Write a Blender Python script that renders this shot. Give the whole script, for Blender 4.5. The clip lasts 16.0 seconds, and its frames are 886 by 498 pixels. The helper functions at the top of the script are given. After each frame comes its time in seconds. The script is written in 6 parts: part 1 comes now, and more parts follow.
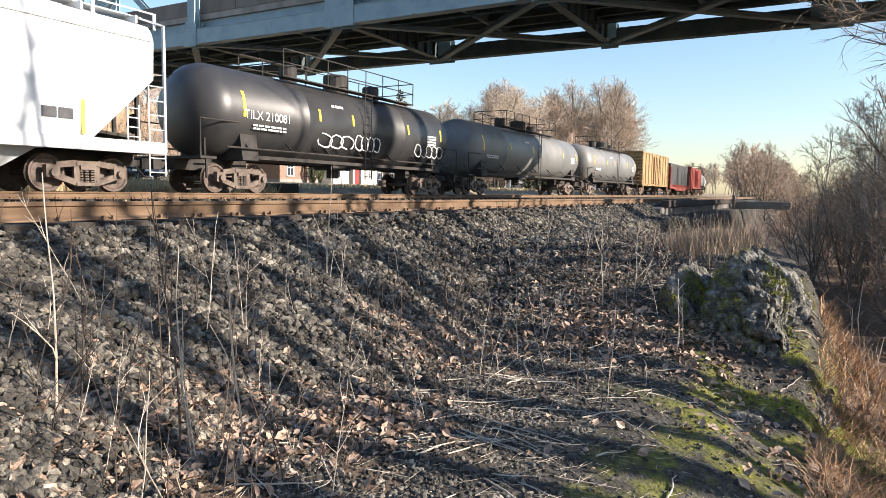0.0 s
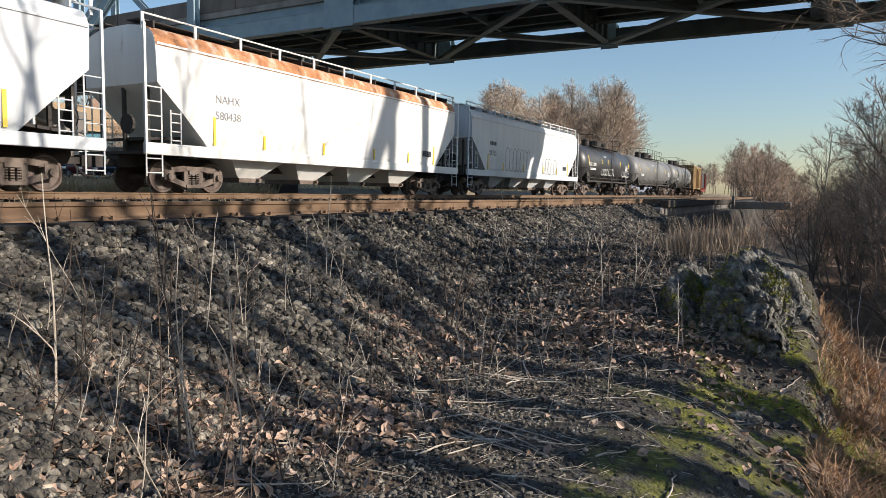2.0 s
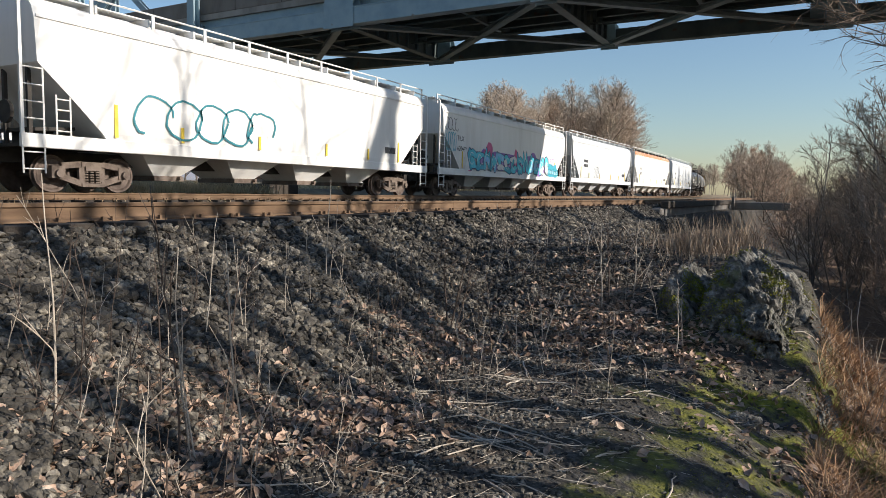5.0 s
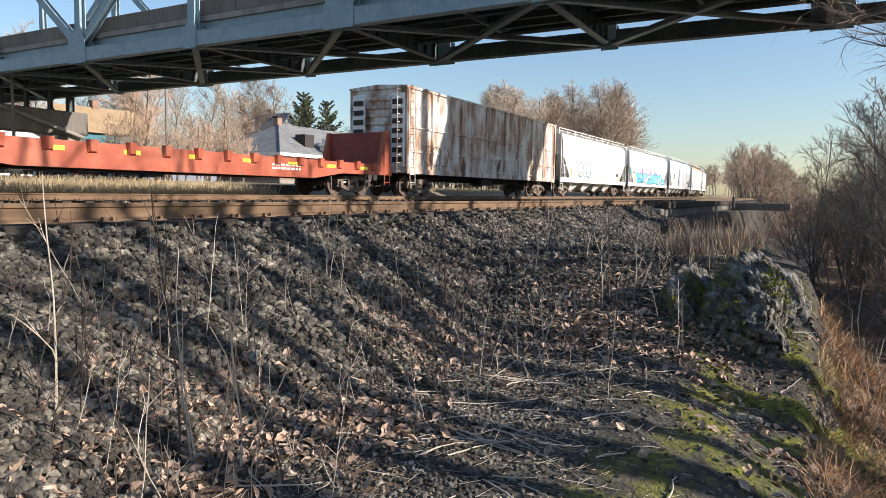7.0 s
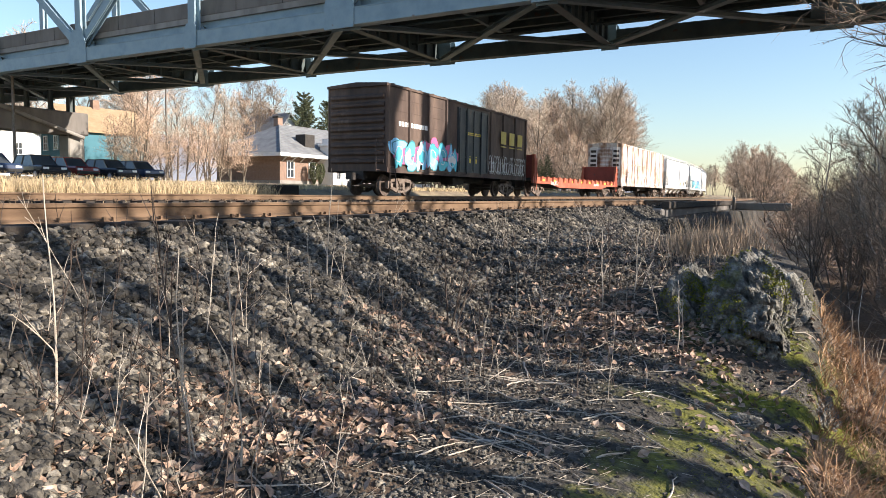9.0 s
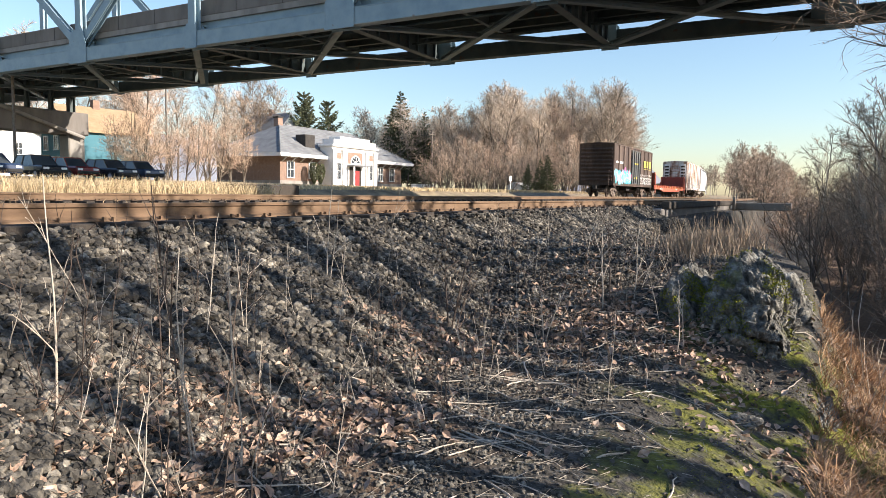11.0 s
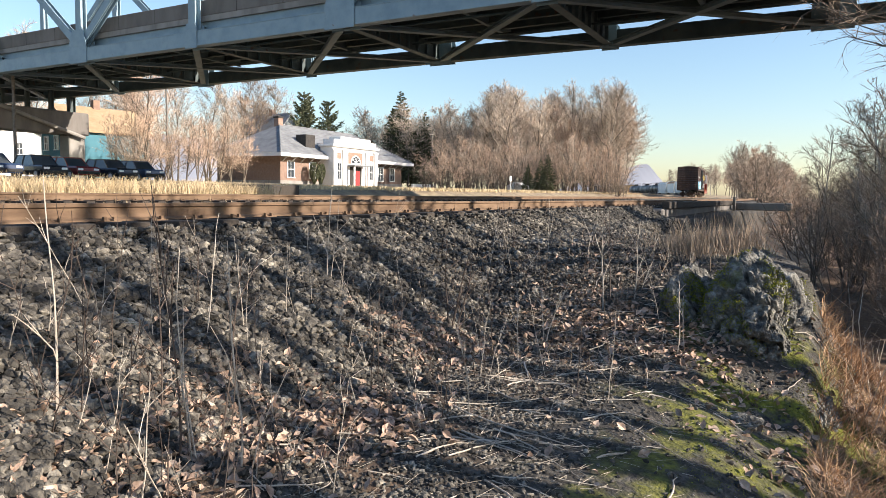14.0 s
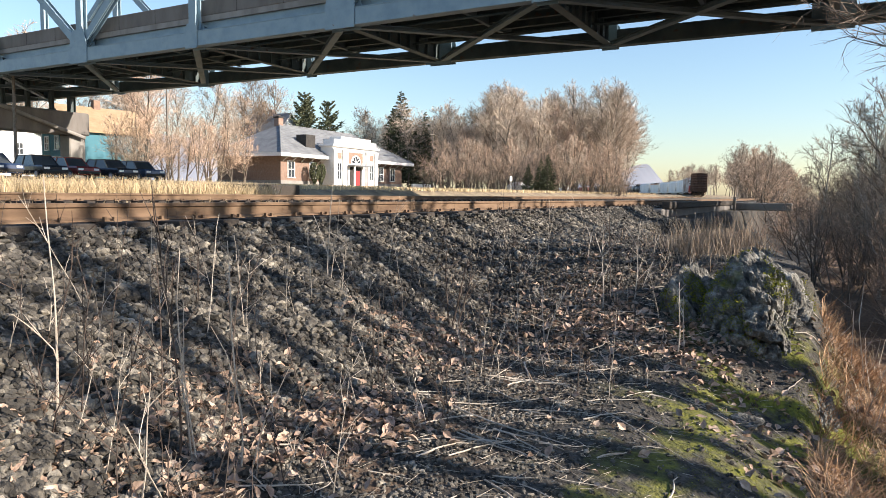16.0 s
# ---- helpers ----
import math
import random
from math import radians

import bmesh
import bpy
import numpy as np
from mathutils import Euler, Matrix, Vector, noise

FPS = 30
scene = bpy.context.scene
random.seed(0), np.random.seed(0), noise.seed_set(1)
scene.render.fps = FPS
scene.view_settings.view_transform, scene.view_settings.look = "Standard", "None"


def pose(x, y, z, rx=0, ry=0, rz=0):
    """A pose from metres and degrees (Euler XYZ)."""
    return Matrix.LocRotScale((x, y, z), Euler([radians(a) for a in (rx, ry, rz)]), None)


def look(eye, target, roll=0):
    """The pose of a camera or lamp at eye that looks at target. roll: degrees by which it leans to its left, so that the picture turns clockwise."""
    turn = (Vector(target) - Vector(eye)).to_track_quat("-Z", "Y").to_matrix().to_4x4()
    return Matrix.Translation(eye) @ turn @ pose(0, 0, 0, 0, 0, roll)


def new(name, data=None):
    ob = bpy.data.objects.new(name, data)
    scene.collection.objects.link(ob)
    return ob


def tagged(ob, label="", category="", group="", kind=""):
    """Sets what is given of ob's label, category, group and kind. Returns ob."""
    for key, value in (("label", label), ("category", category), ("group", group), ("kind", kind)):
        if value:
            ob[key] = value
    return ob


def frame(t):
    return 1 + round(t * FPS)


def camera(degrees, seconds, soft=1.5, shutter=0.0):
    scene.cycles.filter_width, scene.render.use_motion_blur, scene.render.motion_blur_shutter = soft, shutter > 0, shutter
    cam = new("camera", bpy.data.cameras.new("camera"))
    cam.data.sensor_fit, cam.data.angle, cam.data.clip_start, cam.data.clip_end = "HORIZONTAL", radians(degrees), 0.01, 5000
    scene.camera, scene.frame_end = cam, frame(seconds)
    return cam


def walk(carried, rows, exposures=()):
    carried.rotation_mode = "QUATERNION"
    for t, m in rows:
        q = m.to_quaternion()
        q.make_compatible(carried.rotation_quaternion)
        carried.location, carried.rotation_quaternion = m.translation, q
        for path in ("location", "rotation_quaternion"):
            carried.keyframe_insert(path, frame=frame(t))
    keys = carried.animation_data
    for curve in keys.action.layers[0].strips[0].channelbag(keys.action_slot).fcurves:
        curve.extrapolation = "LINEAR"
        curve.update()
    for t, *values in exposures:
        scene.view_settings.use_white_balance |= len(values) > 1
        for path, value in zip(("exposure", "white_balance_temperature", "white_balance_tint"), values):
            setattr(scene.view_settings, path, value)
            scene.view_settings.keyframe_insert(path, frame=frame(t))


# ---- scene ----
cam = camera(66.98, 16.0, soft=0.75)

EYE = (0.0, 0.0, 0.14)


def aim(turn, tilt, roll):
    """Camera pose: turn is the heading to the left of the track's direction, tilt the angle below level."""
    a, b = radians(turn), radians(tilt)
    way = Vector((-math.sin(a) * math.cos(b), math.cos(a) * math.cos(b), -math.sin(b)))
    return look(EYE, Vector(EYE) + way, roll)


walk(cam, [(0.0, aim(29.15, 4.86, 0.9)), (4.2, aim(29.10, 4.80, 0.9)), (7.0, aim(29.14, 4.74, 0.9)),
           (11.5, aim(29.18, 4.73, 0.9)), (16.0, aim(29.22, 4.73, 0.9))],
     exposures=[(0.0, 1.16, 6650, 14), (1.0, 0.60, 6600, 14), (2.0, 0.43, 6510, 13), (4.0, 0.31, 6370, 11), (5.5, 0.40, 6490, 13), (6.6, 0.59, 6510, 14), (8.0, 0.97, 6620, 14), (9.0, 1.04, 6630, 14), (11.5, 1.06, 6630, 14), (16.0, 1.06, 6630, 14)])

# ---- light ----
SUN_EL, SUN_AZ = 23.0, 12.0          # degrees above level; degrees from +X towards +Y
world = bpy.data.worlds.new("winter_sky")
scene.world = world
world.use_nodes = True
wn = world.node_tree.nodes
sky = wn.new("ShaderNodeTexSky")
sky.sky_type, sky.sun_disc = "NISHITA", False
sky.sun_elevation, sky.sun_rotation = radians(SUN_EL), radians(90 - SUN_AZ)
sky.air_density, sky.dust_density, sky.ozone_density = 1.25, 0.6, 3.8
sky.altitude = 0
world.node_tree.links.new(sky.outputs[0], wn["Background"].inputs[0])
wn["Background"].inputs[1].default_value = 0.108
sun = new("sun", bpy.data.lights.new("sun", "SUN"))
sun.data.energy, sun.data.angle, sun.data.color = 5.0, radians(0.53), (1.0, 0.92, 0.80)
e, a = radians(SUN_EL), radians(SUN_AZ)
sun.matrix_world = look((40, 0, 30), Vector((40, 0, 30)) - Vector((math.cos(e) * math.cos(a), math.cos(e) * math.sin(a), math.sin(e))))

# ---- materials ----


def surf(name, cols, scale=2.0, rough=0.75, bump=0.25, bscale=30.0, metal=0.0, stretch=(1, 1, 1), vary=0.0, detail=6.0, island=0.0, dist=0.02, spots=None):
    """A weathered surface: noise blends the colours, a finer noise breaks them, a third gives relief. spots: (colour, scale, amount)."""
    m = bpy.data.materials.new(name)
    m.use_nodes = True
    n, l = m.node_tree.nodes, m.node_tree.links
    b = n["Principled BSDF"]
    tc = n.new("ShaderNodeTexCoord")
    mp = n.new("ShaderNodeMapping")
    mp.inputs["Scale"].default_value = stretch
    l.new(tc.outputs["Object"], mp.inputs["Vector"])
    n1 = n.new("ShaderNodeTexNoise")
    n1.inputs["Scale"].default_value, n1.inputs["Detail"].default_value, n1.inputs["Roughness"].default_value = scale, detail, 0.65
    l.new(mp.outputs[0], n1.inputs["Vector"])
    ramp = n.new("ShaderNodeValToRGB")
    el = ramp.color_ramp.elements
    k = len(cols)
    el[0].position, el[0].color = 0.32, (*cols[0], 1)
    el[1].position, el[1].color = 0.68, (*cols[-1], 1)
    for i, c in enumerate(cols[1:-1]):
        e_ = el.new(0.32 + 0.36 * (i + 1) / (k - 1))
        e_.color = (*c, 1)
    l.new(n1.outputs["Fac"], ramp.inputs[0])
    col = ramp.outputs[0]
    if spots:
        n3 = n.new("ShaderNodeTexNoise")
        n3.inputs["Scale"].default_value, n3.inputs["Detail"].default_value = spots[1], 8
        l.new(mp.outputs[0], n3.inputs["Vector"])
        r3 = n.new("ShaderNodeValToRGB")
        r3.color_ramp.elements[0].position, r3.color_ramp.elements[1].position = 0.62 - spots[2], 0.70 - spots[2]
        l.new(n3.outputs["Fac"], r3.inputs[0])
        mx = n.new("ShaderNodeMix")
        mx.data_type = "RGBA"
        l.new(r3.outputs[0], mx.inputs[0])
        l.new(col, mx.inputs[6])
        mx.inputs[7].default_value = (*spots[0], 1)
        col = mx.outputs[2]
    if vary or island:
        hsv = n.new("ShaderNodeHueSaturation")
        src = n.new("ShaderNodeObjectInfo").outputs["Random"] if vary else n.new("ShaderNodeNewGeometry").outputs["Random Per Island"]
        mr = n.new("ShaderNodeMapRange")
        v = vary or island
        mr.inputs[3].default_value, mr.inputs[4].default_value = 1 - v, 1 + v
        l.new(src, mr.inputs[0])
        l.new(mr.outputs[0], hsv.inputs["Value"])
        l.new(col, hsv.inputs["Color"])
        col = hsv.outputs[0]
    l.new(col, b.inputs["Base Color"])
    b.inputs["Roughness"].default_value, b.inputs["Metallic"].default_value = rough, metal
    if bump:
        n2 = n.new("ShaderNodeTexNoise")
        n2.inputs["Scale"].default_value, n2.inputs["Detail"].default_value = bscale, 5
        l.new(tc.outputs["Object"], n2.inputs["Vector"])
        bp = n.new("ShaderNodeBump")
        bp.inputs["Strength"].default_value, bp.inputs["Distance"].default_value = bump, dist
        l.new(n2.outputs["Fac"], bp.inputs["Height"])
        l.new(bp.outputs[0], b.inputs["Normal"])
    return m


M = {}
M["stone"] = surf("ballast_stone", [(.02, .018, .015), (.075, .067, .055), (.27, .24, .19)], 6, .92, .5, 60, island=.72)
M["stone1"] = surf("ballast_piece", [(.02, .018, .015), (.075, .067, .055), (.27, .24, .19)], 6, .92, .5, 60, vary=.65)
M["rail"] = surf("rusty_rail", [(.094, .054, .03), (.151, .094, .054), (.202, .13, .079)], 5, .85, .2, 90, stretch=(1, .25, 1))
M["tie"] = surf("tie_wood", [(.028, .022, .018), (.064, .052, .04)], 5, .9, .5, 40, stretch=(1, 6, 6))
M["dirt_far"] = surf("yard_ground", [(.135, .112, .083), (.203, .173, .128), (.247, .21, .15)], .6, .95, .4, 12)
M["steel_blue"] = surf("blue_grey_bridge_paint", [(.172, .257, .312), (.211, .304, .359), (.242, .335, .382)], 1.2, .55, .08, 40, spots=((.17, .14, .11), 2.5, -.06))
# bridge paint darkened for the shade under the deck, with rust spots
M["steel_dark"] = surf("underside_shade_rusty_steel", [(.043, .062, .062), (.068, .093, .093), (.093, .118, .112)], 1.0, .65, .1, 40, spots=((.10, .07, .05), 2.5, .0))
# a less shaded tone of the same underside paint, for the braces
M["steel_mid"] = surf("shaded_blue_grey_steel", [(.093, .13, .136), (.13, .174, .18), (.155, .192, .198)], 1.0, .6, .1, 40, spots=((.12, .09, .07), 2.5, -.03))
M["concrete"] = surf("stained_concrete", [(.18, .165, .15), (.255, .24, .217), (.3, .285, .262)], .8, .9, .2, 25, stretch=(1, 1, .4))
# dirty tone for the parapet; paints bridge shade on pier cap and rail slab
M["concrete_dark"] = surf("dirty_and_shade_dark_concrete", [(.105, .098, .091), (.154, .14, .126), (.189, .175, .161)], .8, .9, .2, 25, stretch=(1, 1, .3))
M["moss"] = surf("moss", [(.068, .076, .005), (.17, .178, .01), (.306, .297, .025)], 14, .95, .9, 70, island=.3)
M["rock"] = surf("lichen_rock", [(.03, .028, .025), (.12, .115, .10), (.34, .33, .29)], 9, .92, 1.0, 22, dist=.07, spots=((.11, .115, .02), 2.2, .03))
M["bark"] = surf("grey_brown_bark", [(.09, .072, .054), (.162, .134, .108)], 4, .9, .5, 30, stretch=(3, 3, .5), vary=.25)
M["bark_pale"] = surf("pale_bark", [(.24, .22, .19), (.38, .35, .31)], 4, .9, .4, 30, vary=.2)
M["twig_far"] = surf("tan_twigs", [(.4, .325, .248), (.542, .443, .348)], .3, .9, 0, vary=.25)
M["twig_dark"] = surf("brown_twigs", [(.20, .148, .108), (.31, .235, .175)], .5, .9, 0, vary=.3)
M["twig_red"] = surf("reddish_twigs", [(.439, .318, .231), (.571, .418, .308)], .4, .9, 0, vary=.2)
M["stem"] = surf("dry_stem", [(.28, .235, .185), (.54, .47, .385)], 3, .8, .2, 60, island=.35)
M["stem_dark"] = surf("dark_stem", [(.049, .035, .028), (.105, .077, .059)], 5, .85, .3, 60, island=.3)
M["leaf"] = surf("dead_leaf", [(.187, .117, .078), (.328, .226, .164), (.468, .367, .289)], 12, .8, .3, 80, island=.45)
M["grass"] = surf("dry_grass", [(.496, .368, .208), (.64, .512, .32)], 2, .85, 0, island=.25)
M["grass_brown"] = surf("brown_reed", [(.24, .172, .116), (.384, .296, .212)], 2, .85, 0, island=.3)
M["reed_rust"] = surf("rusty_reed", [(.22, .12, .06), (.36, .21, .11), (.52, .36, .21)], 2, .85, 0, island=.35)
M["pine"] = surf("evergreen_needles", [(.06, .07, .035), (.12, .13, .065)], 2, .9, .2, 20, vary=.2)
M["brick"] = surf("red_brown_brick", [(.21, .135, .10), (.30, .20, .15)], 3, .9, .3, 30, vary=.1)
M["white"] = surf("white_paint", [(.70, .70, .68), (.80, .79, .77)], 1.5, .5, .05, 30)
M["slate"] = surf("grey_slate_roof", [(.122, .128, .135), (.177, .184, .19), (.22, .227, .227)], .8, .8, .3, 14)
M["teal"] = surf("teal_paint", [(.032, .136, .176), (.048, .184, .232)], 1, .7, .1, 20)
M["tan_roof"] = surf("tan_shingle", [(.288, .2, .112), (.4, .288, .176)], 1.2, .9, .3, 12)
M["glass"] = surf("dark_glass", [(.03, .035, .04), (.05, .06, .07)], .5, .08, 0)
M["red_door"] = surf("red_door_paint", [(.28, .03, .03), (.36, .05, .05)], 2, .5, .1, 30)
M["hop_white"] = surf("chalky_white_car_paint", [(.62, .60, .56), (.74, .73, .70), (.80, .79, .77)], .7, .55, .05, 20, stretch=(1, 1, .22), spots=((.45, .38, .30), 1.6, -.08))
M["hop_grey"] = surf("pale_grey_car_paint", [(.50, .52, .53), (.60, .62, .63), (.68, .69, .69)], .7, .5, .05, 20, stretch=(1, 1, .22), spots=((.40, .36, .32), 1.6, -.09))
M["hop_cream"] = surf("cream_car_paint", [(.64, .62, .58), (.73, .72, .68), (.79, .78, .75)], .7, .55, .05, 20, stretch=(1, 1, .25), spots=((.42, .30, .20), 1.6, -.07))
M["rust_top"] = surf("rusted_roof_edge", [(.30, .12, .05), (.48, .22, .10), (.68, .58, .48)], 2.2, .85, .3, 30, stretch=(1, 1, .6))
M["tank_black"] = surf("dull_black_tank_paint", [(.018, .018, .02), (.032, .032, .034), (.05, .048, .046)], .8, .42, .05, 20, stretch=(.6, .6, .4))
M["tank_grey"] = surf("dusty_grey_tank_paint", [(.10, .10, .10), (.15, .15, .145), (.19, .185, .175)], .8, .5, .05, 20, stretch=(.6, .6, .4))
M["frame_dark"] = surf("dark_underframe", [(.02, .018, .016), (.05, .042, .036)], 3, .8, .2, 40)
M["truck"] = surf("dusty_cast_steel", [(.08, .056, .044), (.152, .116, .092), (.2, .16, .132)], 4, .8, .3, 40)
M["wheel"] = surf("worn_wheel_steel", [(.07, .05, .04), (.16, .12, .10)], 5, .6, .2, 40, metal=.3)
M["red_car"] = surf("faded_red_car_paint", [(.288, .056, .028), (.376, .088, .044), (.416, .136, .08)], 1.2, .65, .1, 30, spots=((.20, .09, .06), 2.2, -.03))
M["red_dark"] = surf("dark_red_bulkhead", [(.20, .035, .025), (.28, .055, .04)], 1.2, .7, .1, 30, spots=((.12, .05, .04), 2.2, -.02))
M["rust_white"] = surf("rust_streaked_white", [(.17, .085, .05), (.40, .28, .21), (.62, .60, .57), (.70, .69, .66)], 1.5, .8, .2, 30, stretch=(1, 1, .34), spots=((.13, .065, .04), 1.3, .04))
M["box_black"] = surf("faded_dark_boxcar_paint", [(.040, .025, .020), (.075, .048, .037), (.135, .090, .068)], 1.1, .75, .15, 30, stretch=(1, 1, .3), spots=((.17, .125, .095), 1.6, -.045))
M["box_door"] = surf("faded_blue_grey_door_paint", [(.035, .042, .045), (.065, .07, .07), (.12, .105, .09)], 1.6, .65, .15, 30, stretch=(1, 1, .4), spots=((.15, .085, .05), 1.6, -.02))
M["faint_letter"] = surf("worn_grey_lettering", [(.16, .16, .17), (.26, .26, .27)], 9, .6, 0)
M["yellow_brown"] = surf("weathered_yellow_brown", [(.22, .14, .06), (.36, .24, .11)], 1.5, .7, .2, 30)
M["lumber"] = surf("dark_wrapped_load", [(.025, .025, .025), (.06, .055, .05)], 1.5, .6, .2, 20)
M["yellow"] = surf("yellow_marking", [(.75, .52, .04), (.82, .60, .07)], 3, .5, 0)
M["letter"] = surf("white_lettering", [(.66, .66, .64), (.78, .78, .76)], 6, .6, 0)
M["letter_dark"] = surf("dark_lettering", [(.03, .03, .035), (.06, .06, .065)], 6, .6, 0)
M["letter_gold"] = surf("gold_lettering", [(.42, .32, .06), (.52, .40, .08)], 6, .6, 0)
for nm, c in (("cyan", (.05, .42, .55)), ("sky", (.25, .60, .85)), ("navy", (.02, .04, .12)), ("violet", (.28, .16, .48)), ("pink", (.65, .12, .28)),
              ("lime", (.60, .66, .20)), ("aqua", (.10, .62, .72)), ("letter", (.74, .74, .72)), ("teal", (.02, .22, .27)), ("silver", (.55, .55, .56))):
    M["g_" + nm] = surf("spray_" + nm, [tuple(k * .75 for k in c), c], 2.5, .6, 0)
for nm, c in (("black", (.02, .022, .028)), ("blue", (.03, .05, .10)), ("silver", (.35, .37, .40)), ("pale", (.42, .52, .60)), ("green", (.22, .25, .10)), ("maroon", (.15, .02, .02))):
    M["auto_" + nm] = surf("auto_paint_" + nm, [tuple(k * .9 for k in c), c], 1, .25, 0)
M["rubber"] = surf("tyre_rubber", [(.015, .015, .015), (.03, .03, .03)], 8, .9, .2, 40)
# the bluish haze of distance is mixed into the hill colour
M["hill"] = surf("haze_blue_hill", [(.16, .175, .21), (.21, .22, .255)], .02, .95, 0)
M["pole"] = surf("grey_pole_wood", [(.12, .10, .08), (.22, .19, .16)], 3, .9, .3, 30)


class B:
    """Collects vertices and faces of one mesh."""

    def __init__(self):
        self.v, self.f = [], []

    def box(self, lo, hi):
        o = len(self.v)
        self.v += [(x, y, z) for z in (lo[2], hi[2]) for y in (lo[1], hi[1]) for x in (lo[0], hi[0])]
        self.f += [tuple(o + i for i in q) for q in ((0, 2, 3, 1), (4, 5, 7, 6), (0, 1, 5, 4), (2, 6, 7, 3), (0, 4, 6, 2), (1, 3, 7, 5))]
        return self

    def slab(self, lo, hi, r=0.02):
        """A box whose twelve edges are chamfered."""
        o = len(self.v)
        for k in range(3):
            for s in (0, 1):
                a_, b_ = (k + 1) % 3, (k + 2) % 3
                for p_, q_ in ((0, 0), (1, 0), (1, 1), (0, 1)):
                    c = [0, 0, 0]
                    c[k] = hi[k] if s else lo[k]
                    c[a_] = hi[a_] - r if p_ else lo[a_] + r
                    c[b_] = hi[b_] - r if q_ else lo[b_] + r
                    self.v.append(tuple(c))
        bm_ = bmesh.new()
        vs_ = [bm_.verts.new(c) for c in self.v[o:]]
        hull = bmesh.ops.convex_hull(bm_, input=vs_)
        bm_.verts.index_update()
        self.f += [tuple(o + w.index for w in f_.verts) for f_ in bm_.faces]
        bm_.free()
        return self

    def beam(self, p, q, w, h, up=(0, 0, 1)):
        p, q = Vector(p), Vector(q)
        d = (q - p).normalized()
        s = d.cross(Vector(up))
        s = s.normalized() if s.length > 1e-4 else Vector((1, 0, 0))
        u = s.cross(d)
        o = len(self.v)
        for e_ in (p, q):
            for i, j in ((-1, -1), (1, -1), (1, 1), (-1, 1)):
                self.v.append(tuple(e_ + s * (i * w / 2) + u * (j * h / 2)))
        self.f += [tuple(o + i for i in r) for r in ((0, 1, 2, 3), (7, 6, 5, 4), (0, 4, 5, 1), (1, 5, 6, 2), (2, 6, 7, 3), (3, 7, 4, 0))]
        return self

    def ibeam(self, p, q, w, h, t=0.03, up=(0, 0, 1)):
        p, q, U = Vector(p), Vector(q), Vector(up)
        d = (q - p).normalized()
        s = d.cross(U).normalized()
        u = s.cross(d)
        for k in (-1, 1):
            self.beam(p + u * (k * (h - t) / 2), q + u * (k * (h - t) / 2), w, t, up)
        return self.beam(p, q, t, h - 2 * t, up)

    def tube(self, pts, rad, n=6, caps=True):
        o = len(self.v)
        pts = [Vector(p) for p in pts]
        for i, p in enumerate(pts):
            d = (pts[min(i + 1, len(pts) - 1)] - pts[max(i - 1, 0)]).normalized()
            s = d.cross(Vector((0, 0, 1)))
            s = s.normalized() if s.length > .05 else Vector((1, 0, 0))
            u = s.cross(d)
            r = rad[i] if isinstance(rad, (list, tuple)) else rad
            for k in range(n):
                g = 2 * math.pi * k / n
                self.v.append(tuple(p + s * (r * math.cos(g)) + u * (r * math.sin(g))))
        for i in range(len(pts) - 1):
            for k in range(n):
                a_, b_ = o + i * n + k, o + i * n + (k + 1) % n
                self.f.append((a_, b_, b_ + n, a_ + n))
        if caps:
            self.f.append(tuple(o + k for k in reversed(range(n))))
            self.f.append(tuple(o + (len(pts) - 1) * n + k for k in range(n)))
        return self

    def loft(self, loops, caps=True):
        o, n = len(self.v), len(loops[0])
        for lp in loops:
            self.v += [tuple(c) for c in lp]
        for i in range(len(loops) - 1):
            for k in range(n):
                a_, b_ = o + i * n + k, o + i * n + (k + 1) % n
                self.f.append((a_, b_, b_ + n, a_ + n))
        if caps:
            self.f.append(tuple(o + k for k in reversed(range(n))))
            self.f.append(tuple(o + (len(loops) - 1) * n + k for k in range(n)))
        return self

    def mesh(self, name, material, smooth_=False):
        me_ = bpy.data.meshes.new(name)
        me_.from_pydata(self.v, [], self.f)
        me_.materials.append(material)
        bm_ = bmesh.new()
        bm_.from_mesh(me_)
        bmesh.ops.recalc_face_normals(bm_, faces=bm_.faces)
        bm_.to_mesh(me_)
        bm_.free()
        if smooth_:
            me_.shade_smooth()
        return me_


def part(name, b, material, parent=None, label="", smooth_=False, at=None):
    """Links a shape as one mesh object under a thing or a part; b may be a finished mesh."""
    me_ = b if isinstance(b, bpy.types.Mesh) else b.mesh(name, material, smooth_)
    ob = new(name, me_)
    if parent is not None:
        ob.parent = parent
    if at is not None:
        ob.matrix_basis = at
    if label:
        ob["label"] = label
    return ob


def raw(name, v, f, material, parent=None):
    me_ = bpy.data.meshes.new(name)
    me_.from_pydata(v, [], f)
    me_.materials.append(material)
    ob = new(name, me_)
    if parent is not None:
        ob.parent = parent
    return ob


def thing(name, label, category, at=None, group="", kind=""):
    ob = tagged(new(name), label, category, group, kind)
    ob.empty_display_size = 0.2
    if at is not None:
        ob.matrix_basis = at
    return ob


def smooth(a_, b_, x):
    t = min(1, max(0, (x - a_) / (b_ - a_)))
    return t * t * (3 - 2 * t)

# ---- ground, tracks ----


